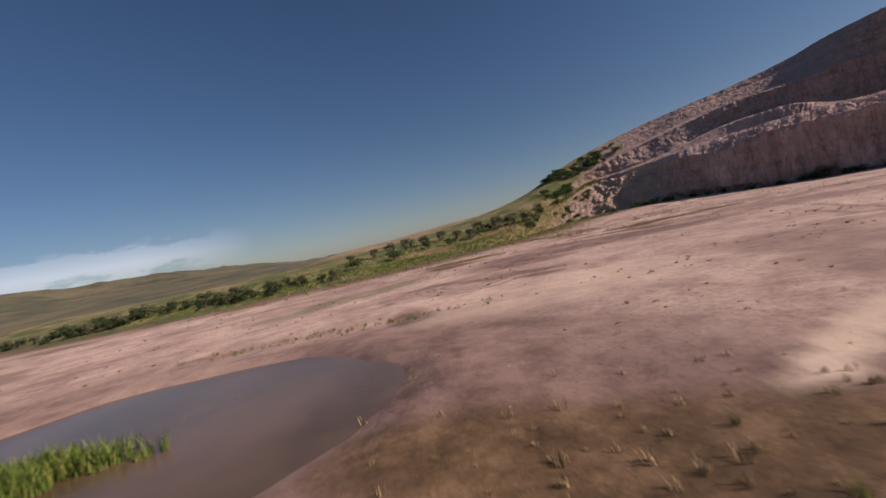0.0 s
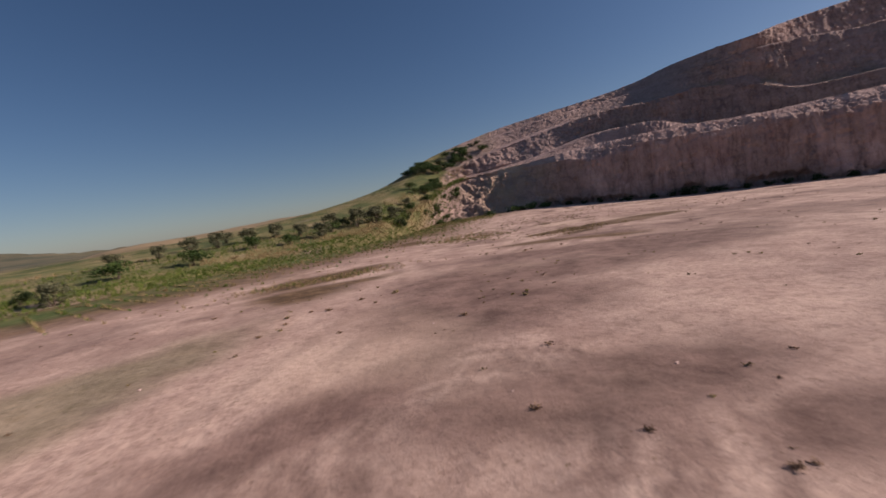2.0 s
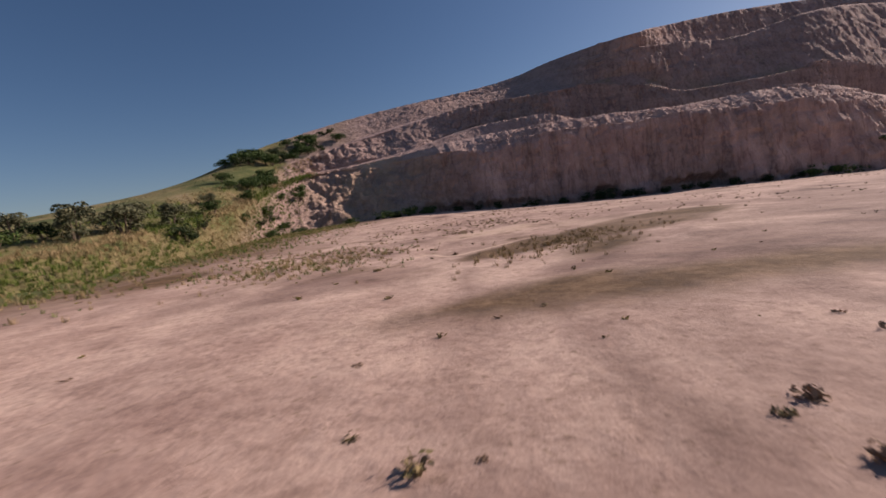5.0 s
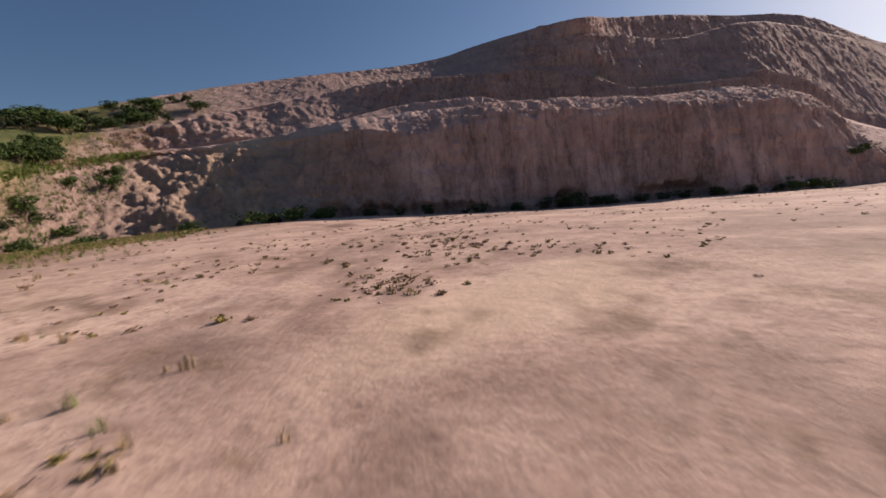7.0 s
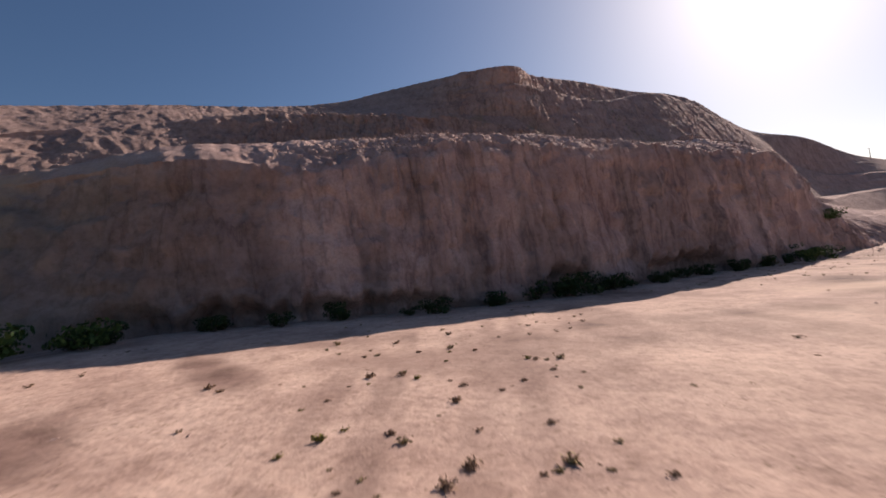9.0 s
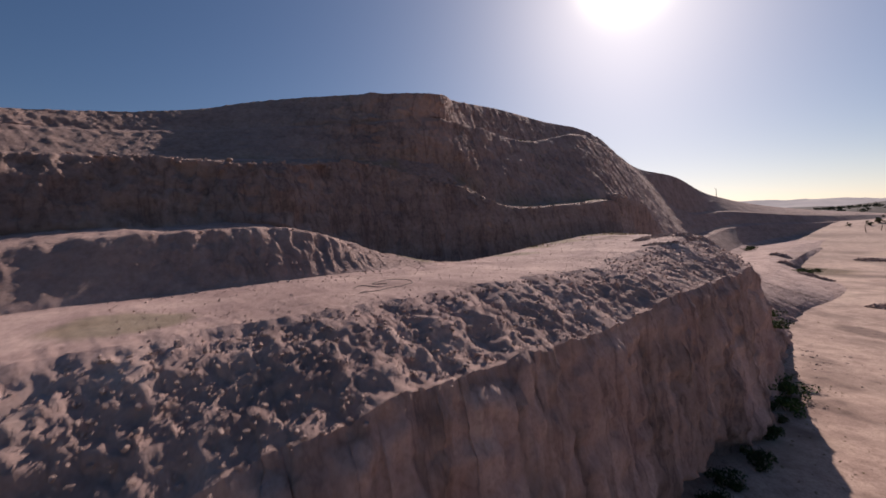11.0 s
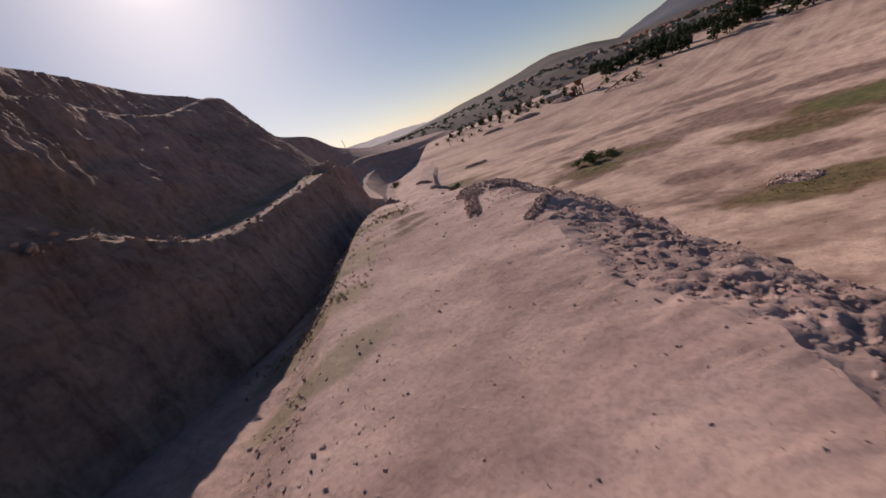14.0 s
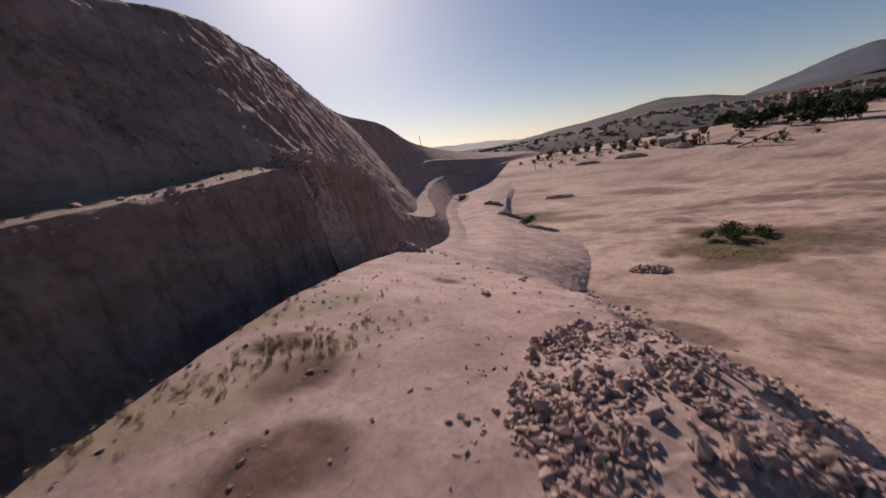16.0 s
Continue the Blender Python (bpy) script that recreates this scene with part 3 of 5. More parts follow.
near_floor = 1 - smooth(70, 130, np.hypot(fx - 45, fy - 30))
smear = fbm(np.stack([fx * 0.35 + fy * 0.1, fy - 0.3 * fx, 0 * fx], -1) + 12, 5.0, 5, 0.6)
DAMP = 0.6 * smooth(0.08, 0.4, wob) + 0.4 * smooth(0.15, 0.5, wob2) + 0.55 * smooth(0.08, 0.42, smear)
for a in ((101.6, 10, 4.06, 2.61, 0), (107.1, -19.5, 8.1, 2.97, 0), (110.8, -23.2, 5.59, 2.8, 0), (96.3, -15.1, 5.3, 3.97, 0), (144.8, -105.7, 8.72, 3.74, 0), (84.7, 42.6, 2.06, 1.03, 0), (70.2, 57, 2.95, 1.61, 0), (79.9, 50.8, 1.8, 0.9, 0), (90.8, -32.9, 9.94, 3.73, 0), (22.1, 38, 7.43, 4.33, 0), (17.1, 41.5, 6.28, 1.97, -30), (10.2, 39.7, 4.02, 1.74, 10), (8, 34, 3.51, 3.51, 0), (-0.5, 19.4, 1.18, 2.22, 0), (3.2, 4.4, 6.3, 3.57, 0), (0.3, 11, 1.21, 3.78, 0), (12, 37.2, 5.05, 2.31, -20), (25.3, 46.1, 4.33, 1.54, -30), (1.9, 29.6, 3.37, 0.94, 25), (5.5, 27.1, 3.76, 1.5, -10), (24.6, 49.2, 2.23, 0.83, 0), (7.1, 24.5, 1.33, 0.67, 0),
          (50.8, 78.2, 1.64, 0.75, 60), (46.2, 78.2, 1.83, 0.88, 40), (52, 80.3, 1.21, 0.6, 60), (117.7, -13.4, 6.16, 3.56, 0), (107.1, -22.7, 7.95, 4.51, 20), (89.5, 7.4, 4.07, 2.17, 0), (101.4, 9.7, 3.6, 2.21, 0), (-7.9, 8.8, 13.79, 10.6, 0), (124.8, -7.7, 8.88, 4.06, 10), (121.7, -13.8, 6.65, 2.4, 0), (124.1, 2.2, 5.03, 2.52, 30), (84.4, 18.4, 8.17, 3, 10), (107.9, -30.4, 8.8, 2.77, 0), (115.4, -52.2, 11.62, 3.87, 0), (117.5, 23.1, 2.96, 1.48, 0), (98, 33.3, 2.73, 1.23, 0), (130.9, -43, 10.58, 3.31, 10), (169.8, -54.7, 10.99, 3.66, 0), (167.3, -20.6, 5.72, 2.29, 20), (119.5, -65.3, 11.66, 3.89, 10)):
    DAMP = np.maximum(DAMP, patch(*a))
for r, w in ((2.2, 0.18), (2.55, 0.18), (3.3, 0.2), (3.7, 0.2), (4.6, 0.2)):
    DAMP = np.maximum(DAMP, 0.8 * ring(3.3, 27, 0.75 * r, w))
for pts in ([(-0, 30.6), (4.1, 35.7), (10.2, 40.4), (23.4, 52.2)], [(8.8, 23.1), (12.3, 32.9), (21.6, 43.9), (32.9, 49.5)], [(4.8, 32.1), (7.8, 39.4), (10.8, 50.3)], [(31.8, 64.4), (42.1, 71), (56.6, 76.4)], [(31, 61.8), (43, 69.4), (62.3, 73.7)], [(69.6, 51.3), (88.7, 21.2), (112.2, -3.5), (163.7, -40.5)], [(41.4, 56.5), (24.5, 21.4), (103, -32.7)]):
    for side in (-0.8, 0.8):
        DAMP = np.maximum(DAMP, 0.6 * track([(x + side, y - side * 0.4) for x, y in pts], 0.45) * smooth(-0.4, 0.2, wob2))
SAND = np.maximum(1 - smooth(0.75, 1.2, np.hypot((fx - 8.2) / 3.0, (fy - 7.4 - 0.55 * (fx - 8.2)) / 0.55) + 0.25 * wob2), 0.6 * patch(32.6, 60, 3.4, 1.4, -10))
for pts, wide_by in (([(25.4, 57.7), (25.5, 57.3), (25.4, 56.9), (25.2, 56.4), (25.1, 56.0), (25.4, 55.7), (26.0, 55.7), (26.6, 55.6), (27.2, 55.5), (28.6, 55.4)], 0.09),
                     ([(25.5, 57.4), (25.0, 57.6), (24.2, 57.3)], 0.06)):
    SAND = np.maximum(SAND, 1.0 * track(pts, 1.5 * wide_by))
SAND = np.maximum(SAND, 0.5 * smooth(0.25, 0.6, fbm(g3 + 90, 16, 4)))
DRY = np.zeros_like(fx)
for a in ((30.6, 52.7, 5.4, 2.2, -12, 0.2), (34.5, 51.8, 6, 2.4, -12, 0.25), (26.6, 54.1, 2.4, 1.5, -5, 0.2), (28.8, 54.1, 2.6, 1.3, -8, 0.2), (22.5, 46, 5.5, 1.3, -38), (20.5, 48.6, 3.2, 0.9, -20), (5, 49.8, 4.6, 1.6, 18), (27.5, 50.5, 2.6, 1.0, 10), (17.5, 66.5, 3, 2, 40), (3.6, 5, 4.23, 1.71, -20, 0.3), (2.9, 44.3, 2.53, 2.39, 30), (4.8, 44.8, 2.95, 1.05, 10), (88.3, 20.2, 6.22, 3.32, 30), (85.6, 18.3, 4.69, 2.41, 0), (93.1, -2.3, 4.74, 2.44, 0), (120, -12.7, 4.06, 1.62, 0), (4.8, 48.8, 5.25, 1.35, 24), (125, -2.6, 6.29, 4.28, 0), (93.4, -5.4, 6.68, 3.47, 0), (86, -13, 7.88, 5.25, 20), (87, 20.1, 8.48, 3.39, 20), (128.8, -12.7, 6.33, 3.8, 0), (183.2, -17.7, 10.24, 6.82, 30)):
    DRY = np.maximum(DRY, patch(*a))
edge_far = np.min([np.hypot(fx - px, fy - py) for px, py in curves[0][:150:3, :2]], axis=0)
DRY = np.clip(DRY * (1 - 0.8 * patch(27.5, 51.9, 0.949, 0.415, -40, 0.3)), 0, 1) * (1 - SAND * (np.hypot(fx - 25.3, fy - 54.3) < 12))
DRY = np.maximum(DRY, 0.65 * smooth(0.05, 0.4, fbm(g3 + 31, 1.7, 5, 0.75)) * (1 - smooth(0.6, 1.2, np.hypot((fx - 27.7) / 12, (fy - 62.4) / 12) + 0.3 * wob)))
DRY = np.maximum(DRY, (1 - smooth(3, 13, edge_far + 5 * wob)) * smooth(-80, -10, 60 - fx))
DRY = np.maximum(DRY, smooth(60, 110, np.hypot(fx - 45, (fy - 30) * 0.9) + 12 * wob) * smooth(-0.1, 0.5, wob + 0.4 * smooth(120, 200, np.hypot(fx - 45, fy - 30))) * (fx < 40) * (fy > 20))
GREEN = (1 - smooth(0, 6.5, edge_far + 4 * wob)) * (fx < 34) + 0.6 * patch(86, -13, 5.25, 3.41, 20) + 0.35 * patch(125, -4.1, 3.83, 2.55) + 0.25 * patch(88.3, 20.2, 4.97, 2.49, 30) + 0.25 * patch(93.1, -2.3, 4.06, 2.03) + 0.2 * patch(124, -11.4, 6.5, 1.82) + 0.5 * patch(-5.6, 33.4, 6.07, 2.27, 40)
GREEN = np.clip(np.maximum(GREEN, np.maximum(smooth(150, 230, np.hypot(fx - 45, fy - 30)) * smooth(0, 60, fy), smooth(215, 260, np.hypot(fx - 130, fy + 30)) * smooth(60, 0, fy))), 0, 1)
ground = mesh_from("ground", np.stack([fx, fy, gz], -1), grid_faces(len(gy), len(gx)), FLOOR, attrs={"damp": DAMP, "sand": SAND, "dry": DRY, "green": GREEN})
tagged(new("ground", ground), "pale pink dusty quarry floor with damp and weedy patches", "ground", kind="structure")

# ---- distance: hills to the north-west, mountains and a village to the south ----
def far_material(name, low, high, scale):
    mat, n, l, b = material(name, 1.0)
    col = ramp(n, l, noise_tex(n, l, scale, 9, 0.68), [(0.35, low), (0.62, high)])
    l.new(col, b.inputs["Base Color"])
    return mat


HILL_GREEN = far_material("far_grassland", (0.06, 0.072, 0.045), (0.17, 0.145, 0.085), 0.012)
HILL_BROWN = far_material("far_dry_hill", (0.16, 0.13, 0.07), (0.32, 0.24, 0.14), 0.02)
# southern ranges: distance haze is mixed into the base colours, mauve, pale and blue
MOUNT = far_material("far_mountain", (0.03, 0.032, 0.032), (0.09, 0.07, 0.068), 0.006)
MOUNT_HAZE_PALE = far_material("far_hills_pale_haze", (0.34, 0.34, 0.36), (0.46, 0.43, 0.43), 0.003)
MOUNT_HAZE_BLUE = far_material("far_mountain_blue_haze", (0.05, 0.06, 0.085), (0.09, 0.1, 0.13), 0.003)


def ridge(name, label, mat, eye, table, dists, shares, step=0.4, rough=0.02, base=-12.0, plain=0.0):
    """A range of hills round eye: table of (azimuth, elevation of the crest); shares of the crest's elevation at dists."""
    az = np.arange(table[0][0], table[-1][0] + 1e-6, step)
    crest = np.interp(az, [a for a, _ in table], [e for _, e in table])
    ds = np.concatenate([np.linspace(a, b, 9, endpoint=False) for a, b in zip(dists, dists[1:])] + [[dists[-1]]])
    sh = np.interp(ds, dists, shares)
    A, D = np.meshgrid(np.radians(az), ds)
    X, Y = eye[0] - np.sin(A) * D, eye[1] + np.cos(A) * D
    E = crest[None] * sh[:, None]
    p = np.stack([X.ravel(), Y.ravel(), 0 * X.ravel()], -1)
    Z = eye[2] + D * np.tan(np.radians(E)) + (D * rough * np.clip(sh, 0, 1)[:, None]) * fbm(p, 260, 5, 0.55, ridge=True).reshape(D.shape) * 0.6
    if plain:
        near_by = smooth(dists[0], plain, D)
        Z = near_by * Z + (1 - near_by) * base
    Z[0] = Z[-1] = base
    v = np.stack([X.ravel(), Y.ravel(), Z.ravel()], -1)
    return tagged(new(name, mesh_from(name, v, grid_faces(len(ds), len(az)), mat)), label, "hill", kind="structure")


ridge("far_hill_1", "low green hills on the horizon", HILL_GREEN, (0, 5, 6.5), [(-21.5, 1.30), (-1.5, 0.87), (4.4, 0.41), (9.6, 0.21), (15.0, 0.25), (17.5, 0.71), (22.4, 1.43), (30.4, 2.25), (38.1, 2.52), (47.7, 4.19)],
      [600, 900, 1500, 2100], [-0.2, 0.3, 1.0, 0.6])
ridge("far_hill_2", "dry brown hill behind the shrubs", HILL_BROWN, (0, 5, 6.5), [(-21.5, 1.15), (-5.1, 1.09), (2.2, 0.65), (5.9, 0.43), (9.6, 0.36), (12.7, 0.10), (16.6, -0.80), (22.3, -1.95), (26.6, -3.41)],
      [300, 420, 620, 900], [-0.4, 0.5, 1.0, 0.4], rough=0.012, plain=520.0)
VILLAGE_EYE = (95, 62, 17.5)
RIDGE_S = [(159.9, -1.83), (174.3, -0.75), (185.1, 0.48), (192.0, 1.21), (197.7, 1.46), (202.3, 1.42), (205.6, 2.27), (209.8, 2.83), (214.0, 2.25), (219.6, 1.73), (224.3, 1.19), (230.5, 0.67), (236.4, 1.08), (242.3, 1.42)]
ridge("far_mountain_1", "hazy dark green mountain slope above the village", MOUNT, VILLAGE_EYE, RIDGE_S, [230, 420, 900, 1500, 2000, 2600], [-0.25, 0.1, 0.42, 0.75, 1.0, 0.6], rough=0.006, base=-50.0, plain=760.0)
ridge("far_mountain_2", "mountain on the skyline with blue haze in its colour", MOUNT_HAZE_BLUE, VILLAGE_EYE, [(159.6, -0.22), (173.9, 1.07), (182.5, 2.63), (188.6, 3.53), (192.5, 4.01), (195.5, 3.39), (198.5, 2.45), (202.3, 1.42), (209.3, 0.16)], [2400, 3000, 3700, 4300], [0.3, 0.7, 1.0, 0.6], rough=0.008, base=-75.0)
ridge("far_mountain_3", "hills at the end of the valley with pale haze in their colour", MOUNT_HAZE_PALE, VILLAGE_EYE, [(204.3, -0.15), (214.1, 0.96), (220.4, 1.07), (226.7, 1.17), (233.3, 1.74), (240.0, 1.89), (255.4, 2.65)], [2600, 3200, 3900, 4500], [0.2, 0.6, 1.0, 0.5], rough=0.008, base=-75.0)

# ---- dropping things on the ground ----
from mathutils.bvhtree import BVHTree

hill_tree = BVHTree.FromPolygons([tuple(v) for v in flat_p.tolist()], [tuple(q) for q in grid_faces(N, M).tolist()])


def drop(x, y):
    z = float(floor_height(np.array([x]), np.array([y]))[0])
    hit = hill_tree.ray_cast(Vector((x, y, 200)), Vector((0, 0, -1)))[0]
    return max(z, hit.z) if hit else z


def drop_many(x, y):
    z = floor_height(np.asarray(x, float), np.asarray(y, float))
    for i in range(len(z)):
        hit = hill_tree.ray_cast(Vector((x[i], y[i], 200)), Vector((0, 0, -1)))[0]
        if hit and hit.z > z[i]:
            z[i] = hit.z
    return z


def settle(spots):
    """Fills in the heights of rows (kind, x, y, None or z, turn, scale)."""
    xy = np.array([(q[1], q[2]) for q in spots])
    z = floor_height(xy[:, 0], xy[:, 1])
    out = []
    for q, zz in zip(spots, z):
        if q[3] is None:
            hit = hill_tree.ray_cast(Vector((q[1], q[2], 200)), Vector((0, 0, -1)))[0]
            q = (*q[:3], (max(zz, hit.z) if hit else zz) - 0.03, *q[4:])
        out.append(q)
    return out


def plain(name, col, rough=0.9, vary=0.25, scale=3.0):
    mat, n, l, b = material(name, rough)
    fac = noise_tex(n, l, scale, 5, 0.6)
    lo, hi = tuple(c * (1 - vary) for c in col), tuple(min(1, c * (1 + vary)) for c in col)
    c = ramp(n, l, fac, [(0.35, lo), (0.65, hi)])
    rnd = n.new("ShaderNodeObjectInfo").outputs["Random"]
    c = mix(n, l, maths(n, l, "MULTIPLY", rnd, 0.35), c, tuple(x * 0.55 for x in col))
    l.new(c, b.inputs["Base Color"])
    return mat


def leaf_material(name, a, b_col, c_col):
    mat, n, l, b = material(name, 0.75)
    rnd = n.new("ShaderNodeNewGeometry").outputs["Random Per Island"]
    l.new(ramp(n, l, rnd, [(0.0, a), (0.5, b_col), (1.0, c_col)]), b.inputs["Base Color"])
    b.inputs["Subsurface Weight"].default_value = 0.0
    b.inputs["Transmission Weight"].default_value = 0.0
    return mat


LEAF_OLIVE = leaf_material("grey_olive_leaves", (0.05, 0.06, 0.03), (0.1, 0.105, 0.055), (0.17, 0.165, 0.09))
LEAF_GREEN = leaf_material("green_leaves", (0.02, 0.045, 0.01), (0.045, 0.085, 0.018), (0.09, 0.13, 0.03))
LEAF_DARK = leaf_material("dark_leaves", (0.012, 0.025, 0.008), (0.03, 0.05, 0.014), (0.055, 0.075, 0.022))
WEED_DRY = leaf_material("dry_weed_stalks", (0.2, 0.145, 0.08), (0.3, 0.22, 0.12), (0.25, 0.21, 0.09))
WEED_GREEN = leaf_material("yellow_green_weeds", (0.14, 0.13, 0.035), (0.23, 0.19, 0.05), (0.32, 0.25, 0.07))
WEED_BROWN = leaf_material("rusty_weeds", (0.17, 0.11, 0.07), (0.26, 0.17, 0.11), (0.32, 0.22, 0.14))
GRASS_DRY = leaf_material("dry_grass", (0.22, 0.16, 0.08), (0.34, 0.25, 0.12), (0.42, 0.33, 0.18))
GRASS_GREEN = leaf_material("meadow_grass_blades", (0.05, 0.095, 0.012), (0.1, 0.16, 0.022), (0.22, 0.22, 0.06))
BARK = plain("grey_brown_bark", (0.16, 0.12, 0.09), 0.95, 0.3, 8.0)
STONE = plain("pinkish_broken_stone", (0.41, 0.3, 0.265), 0.9, 0.3, 4.0)


def blades(count, height, spread, width, lean, r):
    """Thin leaning blades as narrow two-segment strips, based round the origin."""
    v, f = [], []
    for _ in range(count):
        a, b = r.uniform(0, 6.283), r.uniform(0, 6.283)
        base = np.array([math.cos(a), math.sin(a), 0]) * spread * r.uniform(0, 1) ** 0.6
        out = np.array([math.cos(b), math.sin(b), 0])
        h, ln = height * r.uniform(0.45, 1.0), lean * r.uniform(0.3, 1.2)
        side = np.array([-out[1], out[0], 0]) * width * r.uniform(0.6, 1.3)
        k = len(v)
        mid = base + out * ln * h * 0.35 + (0, 0, h * 0.6)
        tip = base + out * ln * h + (0, 0, h)
        v += [base - side, base + side, mid + side * 0.8, mid - side * 0.8, tip]
        f += [(k, k + 1, k + 2, k + 3), (k + 3, k + 2, k + 4)]
    return np.array(v), f


def twigs(count, height, r, leaf=0.05):
    """A small branching weed: stalks with leaflets."""
    v, f = blades(max(3, count // 4), height, 0.3 * height, 0.009, 0.8, r)
    v, f = list(v), list(f)
    for _ in range(count):
        a, t = r.uniform(0, 6.283), r.uniform(0.25, 1.0)
        rad = 1.0 * height * t * r.uniform(0.3, 1.0)
        c = np.array([math.cos(a) * rad, math.sin(a) * rad, height * (0.1 + 0.8 * t) * r.uniform(0.4, 1.05)])
        d1 = r.normal(size=3)
        d1 /= np.linalg.norm(d1)
        d2 = np.cross(d1, r.normal(size=3))
        d2 /= np.linalg.norm(d2) + 1e-6
        s = leaf * r.uniform(0.6, 1.5)
        k = len(v)
        v += [c - d1 * s, c + d2 * s * 0.5, c + d1 * s, c - d2 * s * 0.5]
        f += [(k, k + 1, k + 2, k + 3)]
    return np.array(v), f


def merged(kinds, placed):
    """One mesh out of many: placed rows of (kind, x, y, z, turn, scale)."""
    vs, fs, k = [], [], 0
    for kind, x, y, z, turn, s in placed:
        v, f = kinds[kind]
        c, sn = math.cos(turn), math.sin(turn)
        vs.append(np.stack([x + s * (v[:, 0] * c - v[:, 1] * sn), y + s * (v[:, 0] * sn + v[:, 1] * c), z + s * v[:, 2]], -1))
        fs += [tuple(i + k for i in q) for q in f]
        k += len(v)
    return np.concatenate(vs), fs


def leaf_crown(r, radius, height, leaves, leaf):
    """Leaf quads in clumps over an uneven crown with gaps."""
    v, f = [], []
    clumps = [(r.normal(size=3) * (0.5, 0.5, 0.38), r.uniform(0.28, 0.5)) for _ in range(14)]
    for _ in range(leaves):
        c, cr = clumps[r.integers(len(clumps))]
        d = r.normal(size=3)
        d /= np.linalg.norm(d)
        p = c + d * cr * r.uniform(0.72, 1.05)
        p = p * (radius, radius, height * 0.5) + (0, 0, height * 0.55)
        p[2] = max(p[2], 0.06 * height)
        e1 = np.cross(d, r.normal(size=3))
        e1 /= np.linalg.norm(e1) + 1e-6
        e2 = np.cross(d + 0.6 * r.normal(size=3), e1)
        e2 /= np.linalg.norm(e2) + 1e-6
        s = leaf * r.uniform(0.6, 1.5)
        k = len(v)
        v += [p - e1 * s, p + e2 * s * 0.55, p + e1 * s, p - e2 * s * 0.55]
        f += [(k, k + 1, k + 2, k + 3)]
    return np.array(v), f


def stems(r, radius, height, count=5):
    """Tapered limbs from the foot into the crown."""
    bm = bmesh.new()
    for _ in range(count):
        a = r.uniform(0, 6.283)
        tip = Vector((math.cos(a) * radius * r.uniform(0.2, 0.6), math.sin(a) * radius * r.uniform(0.2, 0.6), height * r.uniform(0.55, 0.85)))
        foot = Vector((math.cos(a) * 0.05 * radius, math.sin(a) * 0.05 * radius, -0.1 * height))
        turn = (tip - foot).to_track_quat("Z", "Y").to_matrix().to_4x4()
        bmesh.ops.create_cone(bm, segments=6, radius1=0.035 * height, radius2=0.01 * height, depth=(tip - foot).length, matrix=Matrix.Translation((foot + tip) / 2) @ turn)
    return bm


def bush_kind(seed, radius, height, leaves, leaf, mat, label, category="bush", name="bush"):
    r = np.random.default_rng(seed)
    ob = thing(name, Matrix(), label, category)
    part("trunk", stems(r, radius, height), BARK, ob)
    v, f = leaf_crown(r, radius, height, leaves, leaf)
    crown = new("crown", mesh_from("crown", v, f, mat, flat=True))
    crown.parent = ob
    return ob


def plant(kind, spots, group, on_floor=False):
    """Copies of a kind at (x, y, scale); the first spot takes the original."""
    r = np.random.default_rng(len(spots) * 7 + 1)
    for i, (x, y, s) in enumerate(spots):
        z = float(floor_height(np.array([x]), np.array([y]))[0]) if on_floor else drop(x, y)
        m = pose(x, y, z - 0.05 * s, 0, 0, r.uniform(0, 360))
        if i == 0:
            kind.matrix_world = m @ Matrix.Scale(s, 4)
            tagged(kind, group=group)
        else:
            ob = copy_thing(kind, m)
            ob.scale = (s * r.uniform(0.9, 1.1), s * r.uniform(0.9, 1.1), s * r.uniform(0.85, 1.15))
            tagged(ob, group=group)


# ---- shrubs and trees ----
OLIVE = bush_kind(11, 1.6, 2.6, 1500, 0.11, LEAF_OLIVE, "grey-green olive-like shrub on the grassy slope")
LUSH = bush_kind(12, 1.5, 2.2, 1500, 0.1, LEAF_GREEN, "bright green shrub among the slope grass")
DARK = bush_kind(13, 1.5, 2.1, 1500, 0.1, LEAF_DARK, "dark green dense shrub on the slope")
LOW = bush_kind(14, 1.2, 1.0, 800, 0.08, LEAF_GREEN, "low green shrub at the foot of the rock")
SHADE = bush_kind(15, 1.3, 1.3, 900, 0.09, LEAF_DARK, "dark scrub against the rock face, partly standing in for its shade")
TREE = bush_kind(16, 2.6, 5.0, 1700, 0.24, LEAF_DARK, "dark green tree in the belt beyond the pit", "tree", "tree")
FIELD_TREE = bush_kind(17, 2.4, 4.0, 1500, 0.22, LEAF_OLIVE, "dusty green tree near the old plant", "tree", "tree")

plant(OLIVE, [(10.3, 79.2, 0.81), (19, 84.3, 1.05), (16, 83, 0.93), (1.8, 83.3, 0.81), (5, 84, 0.74), (-2, 82, 0.81), (8, 82, 0.68), (-5, 84, 0.68), (13, 86, 0.74), (22.5, 85.5, 0.74), (20.5, 88, 0.74), (-1, 86, 0.62), (28, 93.5, 0.56), (-12, 78, 0.68), (-8, 80, 0.62), (-11.96, 60.89, 0.63), (-17.57, 64.49, 0.54), (-22.02, 64.34, 0.62), (-19.68, 64.65, 0.56), (-26.28, 62.26, 0.62), (-29.39, 63.96, 0.59), (-31.04, 62, 0.43), (-33.45, 62.89, 0.51), (-38.18, 62.28, 0.55), (-41.27, 60.11, 0.61), (-44.89, 59.42, 0.67), (-46.42, 59.58, 0.51), (-52.83, 60.84, 0.49), (-54.67, 58.75, 0.6)], "grey shrubs on the slope")
